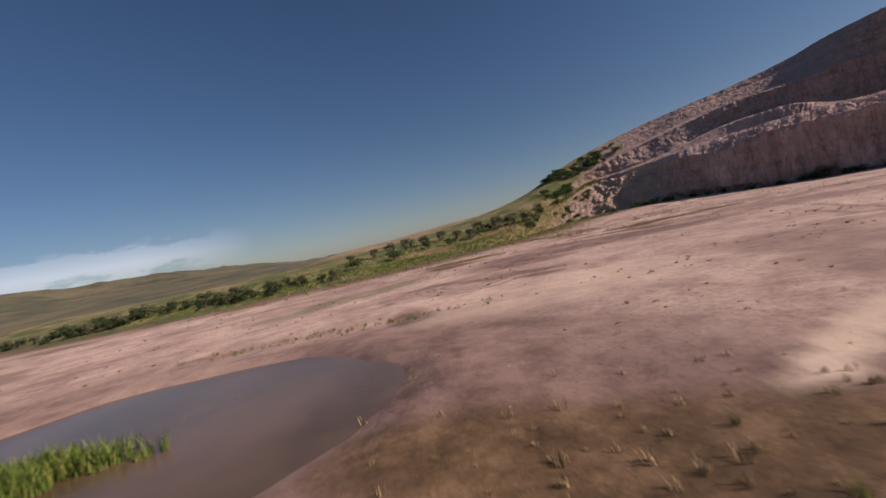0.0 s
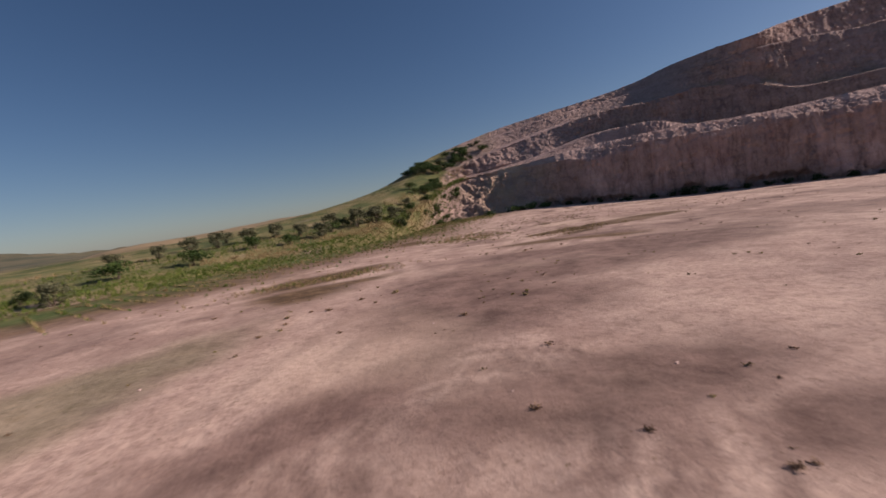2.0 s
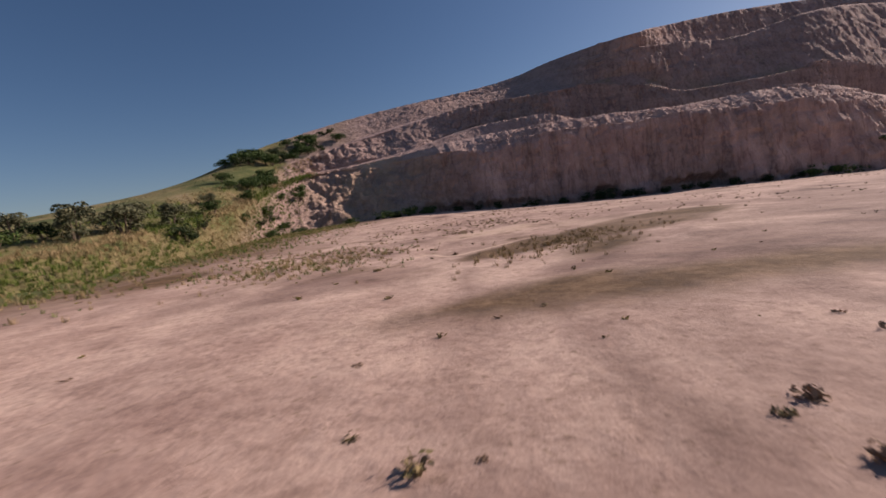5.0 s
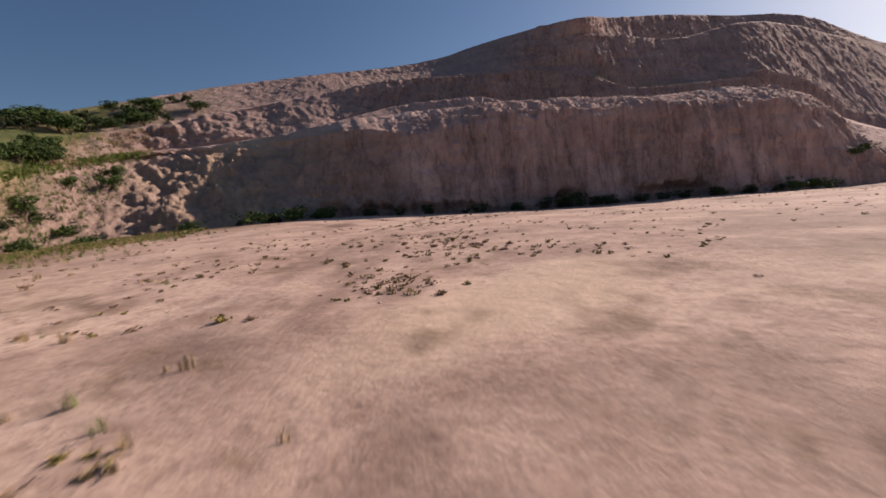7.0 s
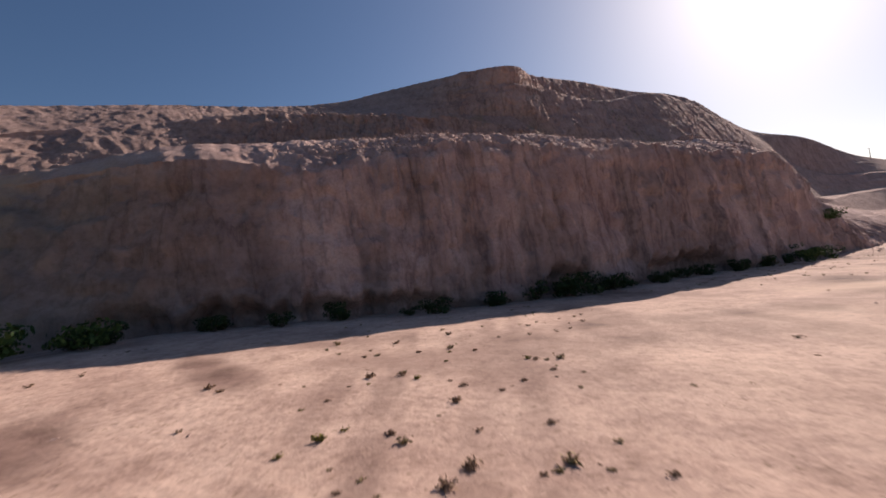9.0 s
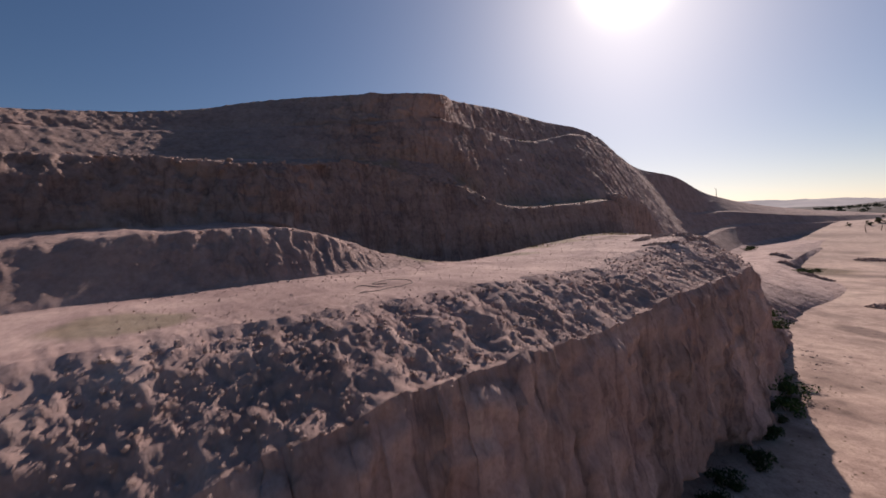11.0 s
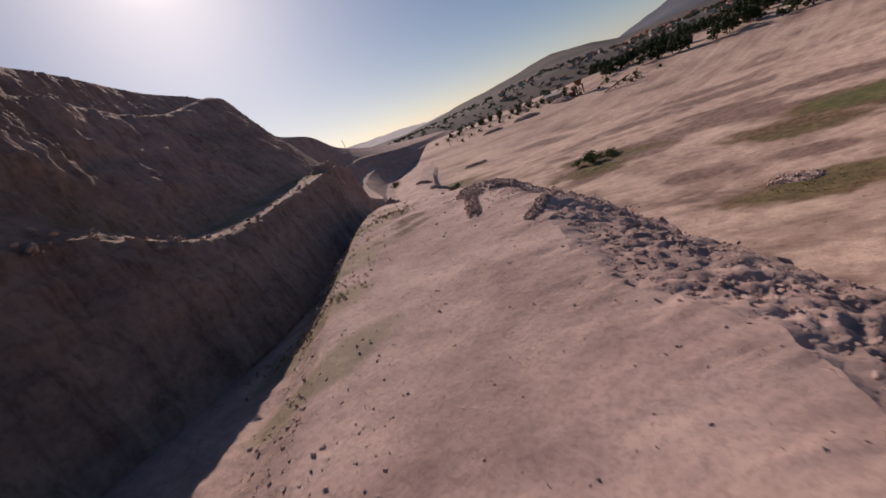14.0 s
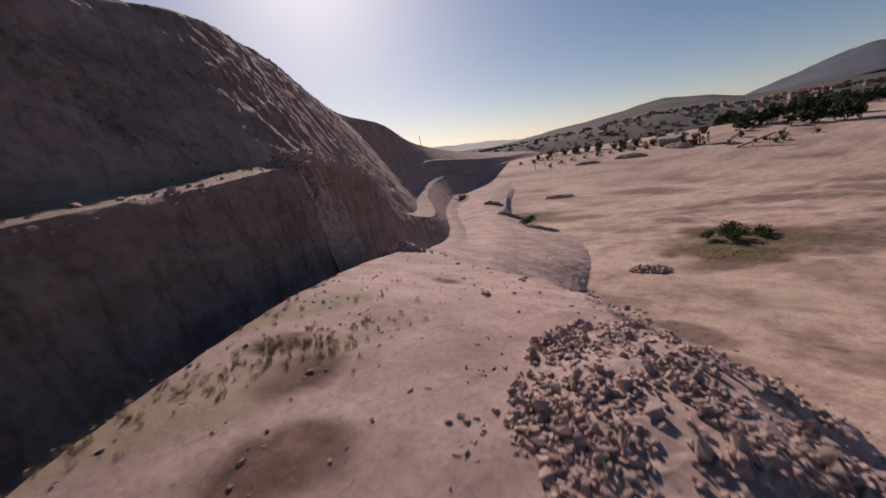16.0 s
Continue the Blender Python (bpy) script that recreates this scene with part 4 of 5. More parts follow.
plant(LUSH, [(128.3, -9.6, 1.2), (130.5, -8, 0.8), (126.4, -7.2, 0.7), (33, 96, 0.6), (12, 81.5, 0.68), (6, 77, 0.6), (-4, 72, 0.75), (-10, 70, 0.82), (2, 77, 0.68), (36, 99, 0.75), (27, 89.5, 0.6), (31, 93, 0.68), (54.43, 119.78, 0.82), (41.37, 115.03, 0.69), (39.83, 115.96, 0.82), (42.88, 116.29, 0.73), (43.06, 112.75, 0.78), (51.61, 114.71, 0.81), (43.45, 111.73, 0.79), (54.46, 122.07, 0.55), (40.68, 117.6, 0.57), (41.95, 118.77, 0.85), (55.29, 119.52, 0.76), (37.94, 116.56, 0.72), (52.25, 119.05, 0.71), (39.76, 115.38, 0.69), (50.12, 117.25, 0.53), (50.84, 116.42, 0.66), (47.19, 117.02, 0.64), (47.9, 113.17, 0.71), (59.07, 116.8, 0.84), (54.57, 118.33, 0.8), (44.54, 119.05, 0.61), (50.81, 120.82, 0.72), (38.68, 114.42, 0.76), (40.93, 114.13, 0.66), (51.59, 117.17, 0.84), (43, 114.82, 0.64), (34.78, 101.71, 0.49), (36.95, 102.28, 0.75), (32.46, 100.21, 0.47), (38.25, 103.01, 0.73), (38.35, 104.01, 0.57), (40.35, 106.38, 0.57), (35.72, 102.29, 0.56), (43.65, 104.4, 0.6), (32.58, 102.79, 0.62), (44.48, 105.78, 0.68), (39.9, 104.6, 0.71), (39.77, 105.38, 0.65), (34.68, 100, 0.69), (37.92, 103.35, 0.71), (40.19, 103.47, 0.56), (38.96, 105.18, 0.71)], "green shrubs on the slope")
plant(DARK, [(14.5, 84.5, 0.63), (23, 84, 0.7), (25, 86.5, 0.56), (34, 97, 0.63), (37, 100, 0.63), (-14.31, 62.85, 0.47), (-16.61, 61.67, 0.53), (-18.24, 62.5, 0.49), (-20.7, 62.28, 0.72), (-20.84, 59.96, 0.6), (-19.85, 58.21, 0.54), (-23.09, 60.1, 0.65), (-24.74, 58.41, 0.8), (-25.42, 62.43, 0.68), (-26.58, 59.39, 0.59), (-26.4, 59.48, 0.61), (-28.77, 60.65, 0.57), (-29.49, 59.58, 0.71), (-31.04, 66.75, 0.6), (-31.91, 62.73, 0.48), (-32.95, 66.52, 0.84), (-33.28, 61.75, 0.5), (-37.31, 65.19, 0.76), (-35.38, 61.28, 0.61), (-38.94, 62.34, 0.8), (-37.87, 63.66, 0.5), (-40.11, 62.74, 0.8), (-41.45, 62.4, 0.56), (-42.1, 59.92, 0.75), (-40.75, 60.14, 0.58), (-44.95, 63.19, 0.73), (-45.35, 63.02, 0.78), (-44.82, 61.48, 0.75), (-47.89, 56.82, 0.65), (-46.61, 58.13, 0.84), (-50.62, 62.19, 0.79), (-55.01, 58.64, 0.59), (-54.53, 56.84, 0.6), (-54.92, 55.97, 0.82), (-53.81, 58.56, 0.56), (-53.96, 59.57, 0.61), (-59.35, 59.34, 0.76), (-58.15, 60.5, 0.68), (-59.25, 58.16, 0.59), (-62.79, 55.64, 0.69), (-63.66, 56.89, 0.55), (-63.31, 65.31, 0.67), (-65.25, 60.51, 0.54), (-66.48, 61.13, 0.52), (-71.19, 60.35, 0.54), (-65.52, 57.07, 0.82), (40.4, 112.92, 0.56), (48.4, 115.52, 0.44), (59.97, 120.39, 0.55), (44.35, 115.06, 0.57), (58.25, 120.64, 0.47), (54.61, 118, 0.62), (45.2, 112.95, 0.64), (38.97, 112.96, 0.64), (46.64, 117.05, 0.64), (52.75, 117.05, 0.69), (51.74, 116.88, 0.59), (54.58, 115.57, 0.5), (47.62, 115.64, 0.65), (41.83, 114.82, 0.53)], "dark shrubs on the slope")
plant(LOW, [(171, -9, 1.2), (174, -13, 1), (168, -6, 0.9), (178, -18, 1.2), (125.5, -13, 1.4), (128, -12.5, 1), (124, -11, 0.9), (224, -30, 1.6), (220, -26, 1.4), (48, 90.3, 1.1), (51, 88.9, 1.2), (53.5, 87.8, 1), (44, 92.4, 0.8), (38, 94.6, 0.8), (38.5, 99.8, 0.9), (35, 95.5, 0.9), (103.6, 43.6, 1.2), (106.5, 42, 1)], "low green shrubs at the foot of the rock")
NOSE = bush_kind(18, 1.2, 1.1, 800, 0.08, LEAF_GREEN, "green scrub on the talus at the end of the rock face")
plant(NOSE, [(91.5, 50.9, 1.2), (94.5, 48.6, 1.3), (97.5, 47.2, 1.1), (100, 46.2, 0.8), (104.5, 44, 1)], "green scrub at the end of the face", True)
# a few real shrubs; the rest fill the dark hollows in place of shade
foot_line = curves[0][STATIONS >= 4.6]
foot_arc = np.concatenate([[0], np.cumsum(np.hypot(*np.diff(foot_line[:, :2], axis=0).T))])
foot_xy = []
for i in range(30):
    at = 6.0 + 2.05 * i + 1.6 * math.sin(i * 2.7)
    size = 0.4 + 0.5 * math.sin(i * 1.7) ** 2 + 0.55 * math.exp(-((i - 16) / 2.0) ** 2)
    off_by = 0.5 + 0.45 * math.sin(i * 2.1)
    foot_xy.append((float(np.interp(at, foot_arc, foot_line[:, 0])) - 0.68 * off_by, float(np.interp(at, foot_arc, foot_line[:, 1])) - 0.73 * off_by, size))
plant(SHADE, [(x, y, s * 0.85) for x, y, s in foot_xy], "dark scrub along the rock foot", True)
r_t = np.random.default_rng(5)
belt = []
for _ in range(260):
    a, d = radians(r_t.uniform(158, 205)), r_t.uniform(240, 400)
    belt.append((95 - math.sin(a) * d, 62 + math.cos(a) * d, r_t.uniform(0.7, 1.5)))
plant(TREE, belt, "tree belt beyond the pit")
plant(FIELD_TREE, [(243.4, -96.5, 0.35), (243.5, -104.6, 0.4), (241.7, -110.2, 0.45), (238.1, -115.2, 0.4), (233.5, -118.8, 0.5), (229.9, -123.4, 0.4), (227.1, -127.2, 0.55), (220.3, -128.2, 0.4), (215.8, -131.1, 0.5), (209.7, -133.1, 0.45), (202.5, -137.1, 0.5), (191.6, -132.6, 0.4), (182.2, -133.7, 0.4), (172.5, -131.3, 0.35), (170.6, -135.3, 0.5), (168, -142.7, 0.5), (157.8, -144.5, 0.45), (229, -133.2, 0.7), (241.2, -130, 0.6), (255.1, -128.5, 0.7), (265.1, -107.8, 0.5), (271.7, -104.5, 0.4), (217.3, -139.1, 0.9), (226.5, -140.4, 1), (233.3, -139.4, 1.1), (236.3, -135.5, 0.8), (247.2, -138.7, 1), (250.3, -133.2, 0.9), (257.3, -133.3, 1), (261.6, -127.6, 0.8), (217.6, -145.9, 1.1), (202.2, -147.5, 0.8), (183.1, -144.9, 0.7), (164, -132.9, 0.5), (165, -129.3, 0.45), (270.7, -127.5, 0.9), (268.5, -115.1, 0.7), (209.6, -148.7, 1), (261.4, -114.8, 0.6)], "trees near the old plant")

# ---- weeds on the pit floor ----
weed_kinds = []
for i in range(6):
    weed_kinds.append(twigs(60, 0.19, np.random.default_rng(30 + i), 0.04))
weed_mats = [WEED_BROWN, WEED_DRY, WEED_GREEN, WEED_BROWN, WEED_DRY, WEED_GREEN]
weed_labels = ["rusty brown dry weed on the pit floor", "straw-coloured dry weed on the pit floor", "yellow-green leafy weed on the pit floor"]
cand = []
r_w = np.random.default_rng(21)
while len(cand) < 24000:
    x, y = r_w.uniform(-22, 100), r_w.uniform(-8, 100)
    cand.append((x, y))
cand = np.array(cand)
dens = fbm(np.c_[cand, 0 * cand[:, :1]], 13, 4, 0.6)
clump = fbm(np.c_[cand, 0 * cand[:, :1]] + 55, 3.0, 3, 0.6)
dry_zone = np.hypot(((cand[:, 0] - 28) * 0.6 - (cand[:, 1] - 52.4) * 0.8) / 8, ((cand[:, 0] - 28) * 0.8 + (cand[:, 1] - 52.4) * 0.6) / 3.6) < 1
keep = (r_w.uniform(0, 1, len(cand)) > 0.75 * dry_zone) & (dens + 1.9 * clump > r_w.uniform(-0.1, 1.1, len(cand)))
in_pond = np.hypot((cand[:, 0] + 8.4) / 9, (cand[:, 1] - 10.6) / 6.6) < 1
beyond = (cand[:, 0] - 40) * 0.66 + (cand[:, 1] - 99) * 0.75 > -1.5
north = cand[:, 1] > 63 + 0.85 * np.maximum(cand[:, 0] - 3, 0)
cand = cand[keep & ~in_pond & ~beyond & ~north]
line_pts = np.array([(0, 12), (1, 24), (5, 36), (13, 44), (22, 53), (29, 60), (37, 66), (45, 71), (52, 74)])
near_d = np.min(np.hypot(cand[:, None, 0] - line_pts[None, :, 0], cand[:, None, 1] - line_pts[None, :, 1]), axis=1)
order = np.argsort(near_d)
cand = cand[order]
thick = np.stack([r_w.normal(35, 6.5, 2600), r_w.normal(66, 6.5, 2600)], -1)
thick = thick[fbm(np.c_[thick, 0 * thick[:, :1]] + 77, 2.6, 3, 0.6) > r_w.uniform(-0.1, 0.55, len(thick))]
clump_at = np.concatenate([np.stack([r_w.normal(cx, w, n), r_w.normal(cy, w, n)], -1) for cx, cy, w, n in ((32.7, 62.5, 0.45, 70), (33.3, 63.4, 0.5, 40), (38.6, 64.5, 0.9, 60), (37.2, 63.5, 0.7, 30), (41, 67, 1.0, 40))])
thick = np.concatenate([thick, clump_at])
cand = np.concatenate([cand, thick])
single, rest = cand[:270], cand[270:]
weed_meshes = [mesh_from("weed", v, f, weed_mats[i], flat=True) for i, (v, f) in enumerate(weed_kinds)]
for x, y in single:
    i = int(r_w.choice(6, p=(0.27, 0.2, 0.06, 0.27, 0.14, 0.06)))
    s = r_w.uniform(0.3, 1.0) ** 1.6 * 0.8
    ob = thing("weed", pose(x, y, drop(x, y) - 0.02, 0, 0, r_w.uniform(0, 360)), weed_labels[i % 3], "weed", "weeds on the pit floor", weed_meshes[i])
    ob.scale = (s * 1.15, s * 1.15, s)
light_kinds = [twigs(18, 0.19, np.random.default_rng(80 + i), 0.05) for i in range(6)]
for i in range(3):
    spots = [(k, x, y, None, r_w.uniform(0, 6.28), (0.85, 0.8, 0.6)[i] * r_w.uniform(0.25, 1.0) ** 1.5) for x, y in rest[i::3] for k in [int(i + 3 * r_w.integers(2))]]
    v, f = merged(light_kinds, settle(spots))
    tagged(new("weed_patch", mesh_from("weed_patch", v, f, weed_mats[i], flat=True)), "scattered " + weed_labels[i].split(" on ")[0] + "s over the pit floor", "weeds", kind="stuff")

# ---- grasses ----
tuft_kinds = [blades(16, 0.6, 0.22, 0.018, 0.5, np.random.default_rng(60 + i)) for i in range(5)]


def grass(name, label, mat, spots):
    v, f = merged(tuft_kinds, settle(spots))
    tagged(new(name, mesh_from(name, v, f, mat, flat=True)), label, "grass", kind="stuff")


r_g = np.random.default_rng(77)
green_spots, dry_spots = [], []
slope_wet = fbm(flat_p * (1, 1, 0), 9, 3)
for _ in range(14000):
    u = r_g.uniform(0.6, 4.2)
    i = int(np.argmin(np.abs(STATIONS - u)))
    k = r_g.uniform(0, 1) ** 1.3
    row = int(k * row_of[6])
    p = HILL[row, i] + r_g.normal(size=3) * (0.6, 0.6, 0)
    wetness = slope_wet[row * M + i]
    target = green_spots if (wetness + 0.5 * (1 - k) + (0.45 if u < 3 else -0.15) > 0.28) else dry_spots
    target.append((int(r_g.integers(5)), p[0], p[1], p[2] - 0.05, r_g.uniform(0, 6.28), r_g.uniform(0.3, 0.75)))
for _ in range(5200):
    i = int(r_g.integers(20, 165))
    c = curves[0][i]
    d = abs(r_g.normal()) * 4.5
    n2 = curves[0][min(i + 1, M - 1)][:2] - curves[0][i - 1][:2]
    n2 = np.array([n2[1], -n2[0]]) / (np.linalg.norm(n2) + 1e-6)
    x, y = c[0] + n2[0] * d, c[1] + n2[1] * d
    (dry_spots if r_g.uniform() < 0.5 else green_spots).append((int(r_g.integers(5)), x, y, None, r_g.uniform(0, 6.28), r_g.uniform(0.22, 0.6)))
for cx, cy, rx, ry, n, dry in ((28, 52.4, 4.73, 2.36, 300, 1), (124.5, -2.8, 5.06, 3.79, 260, 0.4), (4.8, 48.8, 5.25, 1.5, 420, 0.8), (-4.5, 19.6, 7.15, 0.79, 160, 0.5), (4.4, 4.4, 7.98, 4.56, 160, 0.95), (22.2, 62.5, 4.89, 4.35, 800, 0.75), (130.2, -13.9, 4.97, 3.73, 220, 0.3), (99, 69.9, 1.34, 3.34, 160, 0.6), (104.5, 66.8, 1.1, 3.53, 160, 0.7), (107.2, 63, 1.36, 3.61, 170, 0.75), (111.5, 59.5, 1.56, 4.8, 170, 0.75), (122.6, 60.8, 1.13, 20.02, 420, 0.55), (88.3, 20.2, 5.53, 3.04, 200, 0.5), (107.6, 57.4, 1.36, 2.95, 120, 1)):
    for _ in range(n):
        x, y = cx + rx * r_g.normal() * 0.5, cy + ry * r_g.normal() * 0.5
        (dry_spots if r_g.uniform() < dry else green_spots).append((int(r_g.integers(5)), x, y, None, r_g.uniform(0, 6.28), r_g.uniform(0.18, 0.45)))
for _ in range(170):
    green_spots.append((int(r_g.integers(5)), -8.6 + 0.9 * r_g.normal(), 9.6 + 0.45 * r_g.normal(), 0.95, r_g.uniform(0, 6.28), r_g.uniform(0.6, 1.1)))
grass("green_grass", "rank green grass on the slope and the pond's edge", GRASS_GREEN, green_spots)
grass("dry_grass", "straw-coloured dry grass tufts", GRASS_DRY, dry_spots)

# ---- the pond ----
def pond_water():
    mat, n, l, b = material("muddy_water", 0.22)
    l.new(ramp(n, l, noise_tex(n, l, 0.25, 4, 0.5), [(0.35, (0.1, 0.064, 0.032)), (0.65, (0.18, 0.115, 0.07))]), b.inputs["Base Color"])
    b.inputs["Specular IOR Level"].default_value = 0.35
    bump(n, l, b, noise_tex(n, l, 3.0, 3, 0.5), 0.08, 0.02)
    v, k = [], 64
    for i in range(k):
        a = 2 * math.pi * i / k
        v.append((-8.4 + 10.0 * math.cos(a), 10.6 + 7.6 * math.sin(a), 0.98))
    v.append((-8.4, 10.6, 0.98))
    ob = new("pond", mesh_from("pond", v, [(i, (i + 1) % k, k) for i in range(k)], mat))
    tagged(ob, "shallow muddy brown pond on the pit floor", "water", kind="structure")


pond_water()

# ---- broken stone ----
def stone_verts(seed, n=11):
    r = np.random.default_rng(seed)
    p = r.normal(size=(n, 3))
    p /= np.linalg.norm(p, axis=1)[:, None]
    p *= r.uniform(0.7, 1.0, (n, 1)) * np.array([1.0, r.uniform(0.6, 0.9), r.uniform(0.5, 0.8)])
    bm = bmesh.new()
    for q in p:
        bm.verts.new(q)
    res = bmesh.ops.convex_hull(bm, input=bm.verts)
    bmesh.ops.delete(bm, geom=[e for e in res["geom_interior"] if isinstance(e, bmesh.types.BMVert)], context="VERTS")
    bm.verts.index_update()
    v = np.array([q.co for q in bm.verts])
    f = [tuple(q.index for q in t.verts) for t in bm.faces]
    bm.free()
    return v, f


stone_kinds = [stone_verts(200 + i) for i in range(9)]
stone_meshes = [mesh_from("stone", v, f, STONE, flat=True) for v, f in stone_kinds]
r_s = np.random.default_rng(99)


def stone_field(name, label, spots):
    v, f = merged(stone_kinds, settle(spots))
    tagged(new(name, mesh_from(name, v, f, STONE, flat=True)), label, "stones", kind="stuff")


def between(row_a, row_b, s_a, s_b, count, lo, hi, power=2.0):
    """Stones scattered over the hill between two contour rows and two stations."""
    out = []
    for _ in range(count):
        i = int(np.argmin(np.abs(STATIONS - r_s.uniform(s_a, s_b))))
        j = int(r_s.uniform(row_a, row_b))
        p = HILL[j, i] + r_s.normal(size=3) * (0.25, 0.25, 0)
        size = lo + (hi - lo) * r_s.uniform() ** power
        out.append((int(r_s.integers(9)), p[0], p[1], p[2] + 0.1 * size, r_s.uniform(0, 6.28), size))
    return out


stone_field("lip_rubble", "broken pinkish stones along the cliff edge", between(row_of[1], row_of[2], 7.2, 14.0, 5200, 0.025, 0.15, 2.5))
stone_field("road_stones", "small loose stones on the haul road", between(row_of[2], row_of[3], 7.5, 14.5, 2000, 0.02, 0.075, 3.0))
stone_field("bank_talus", "loose stones at the foot of the bank", between(row_of[3] - 5, row_of[4], 7.6, 14.5, 2200, 0.02, 0.12, 2.5))
stone_field("foot_talus", "fallen stones at the foot of the lower face", between(0, 4, 4.0, 13.5, 500, 0.08, 0.4, 2.5))
stone_field("ledge_rubble", "loose stones on the upper ledge", between(row_of[6] - 2, row_of[6] + 6, 7.0, 15.0, 700, 0.06, 0.3, 2.5))


def heap(x, y, rx, ry, top, count, lo, hi, label, turn=0.0, rim=False):
    """A heap of broken stone: each stone a part on a low mound, with gravel between."""
    z0 = drop(x, y)
    ob = thing("rubble_heap", pose(x, y, z0), label, "rubble", "heaps of broken stone")
    c, s = math.cos(radians(turn)), math.sin(radians(turn))

    def spread(lx, ly):
        px, py = lx * c - ly * s, lx * s + ly * c
        return px, py, drop_many(x + px, y + py) - z0

    bm = bmesh.new()
    bmesh.ops.create_icosphere(bm, subdivisions=3, radius=1)
    co = np.array([v.co for v in bm.verts])
    k = (1 + 0.25 * np.abs(co[:, 0] * co[:, 1])) * (1 + 0.18 * fbm(co * (rx, ry, 0) + (0, 0, x), 1.3, 3))
    px, py, pz = spread(co[:, 0] * rx * k, co[:, 1] * ry * k)
    lift = co[:, 2] * top * (1 + 0.6 * fbm(np.stack([px, py, 0 * px + 3], -1), 0.7, 3)) - 0.12
    for v, vx, vy, vz in zip(bm.verts, px, py, pz + np.maximum(-0.3, lift)):
        v.co = (vx, vy, vz)
    part("mound", bm, STONE, ob)

    def scattered(n, inner):
        d = np.sqrt(r_s.uniform(0, 1, n) * (1 - inner) + inner)
        a = r_s.uniform(0, 6.283, n)
        cx, sy = np.cos(a), np.sin(a)
        px, py, pz = spread(d * rx * np.sign(cx) * np.abs(cx) ** 0.6, d * ry * np.sign(sy) * np.abs(sy) ** 0.6)
        return px, py, pz + np.maximum(0, top * np.sqrt(np.maximum(0, 1 - d * d)) - 0.1)

    n = count * 6
    px, py, pz = scattered(n, np.zeros(n))
    vv, ff = merged(stone_kinds, list(zip(r_s.integers(0, 9, n), px, py, pz, r_s.uniform(0, 6.28, n), lo * r_s.uniform(0.5, 1.7, n))))
    gravel = new("gravel", mesh_from("gravel", vv, ff, STONE, flat=True))
    gravel.parent = ob
    tagged(gravel, kind="stuff")
    px, py, pz = scattered(count, 0.45 * (r_s.uniform(0, 1, count) < (0.6 if rim else 0)))
    for qx, qy, qz in zip(px, py, pz):
        size = lo + (hi - lo) * r_s.uniform() ** 2
        stone = new("stone", stone_meshes[int(r_s.integers(9))])
        stone.parent = ob
        stone.location = (qx, qy, qz + 0.25 * size)
        stone.rotation_euler = tuple(r_s.uniform(0, 6.28, 3))
        stone.scale = (size, size, size)
    return ob


heap(101.2, 53.2, 2.5, 2.9, 0.34, 295, 0.07, 0.22, "rough spread of grey-pink broken stone on the haul road", 35, True)
heap(99.2, 57.6, 0.5, 3.3, 0.3, 110, 0.05, 0.18, "narrow windrow of broken stone on the haul road", 43)
heap(93.4, 58.9, 0.45, 2.0, 0.22, 80, 0.05, 0.17, "narrow windrow of broken stone near the cliff edge", 17)
heap(123, 50.1, 1.57, 4.25, 0.9, 220, 0.08, 0.4, "pale talus crumbled from the wall onto the bench", -8)
heap(129.6, 8.8, 2.62, 1.43, 0.5, 90, 0.12, 0.4, "small heap of dark broken rock on the pit floor", 20)
heap(90.2, 17.2, 2.57, 1.62, 0.4, 80, 0.1, 0.35, "small heap of pale rock in a damp hollow", 0)
heap(162.9, -5.9, 3.36, 1.57, 0.6, 80, 0.15, 0.45, "heap of rock spoil at the ramp's foot", 30)
heap(180.5, -13.9, 3.84, 1.81, 0.9, 90, 0.15, 0.5, "heap of rock spoil at the ramp's foot", 50)
heap(198.8, -22.8, 2.99, 1.84, 0.9, 70, 0.15, 0.5, "heap of dark rock spoil beside the ramp", 20)
heap(212.8, -113.3, 6.87, 2.54, 1.5, 60, 0.15, 0.5, "long low mound of earth and rock spoil", 15)
heap(200.4, -129.8, 6.15, 2.68, 1.8, 60, 0.15, 0.5, "long low mound of earth and rock spoil", -10)
heap(226.1, -101.8, 5.47, 1.97, 1.0, 60, 0.15, 0.5, "long low mound of earth and rock spoil", 30)
heap(194.8, -47, 5.25, 1.87, 0.6, 70, 0.15, 0.5, "long heap of rock spoil on the pit floor", 15)
stone_field("bench_scatter", "small broken stones strewn round the rubble on the bench", [(int(r_s.integers(9)), r_s.normal(99.5, 3.0), r_s.normal(53.0, 3.6), None, r_s.uniform(0, 6.28), 0.03 + 0.14 * r_s.uniform() ** 3) for _ in range(1100)])
stone_field("slope_stones", "stones scattered down the ramp's flank", [(int(r_s.integers(9)), r_s.normal(109, 4.0), r_s.normal(42, 4.0), None, r_s.uniform(0, 6.28), 0.05 + 0.3 * r_s.uniform() ** 3) for _ in range(420)])
stone_field("floor_stones", "small stones scattered on the pit floor", [(int(r_s.integers(9)), r_s.uniform(-20, 66), r_s.uniform(0, 78), None, r_s.uniform(0, 6.28), 0.02 + 0.09 * r_s.uniform() ** 3) for _ in range(1500)])


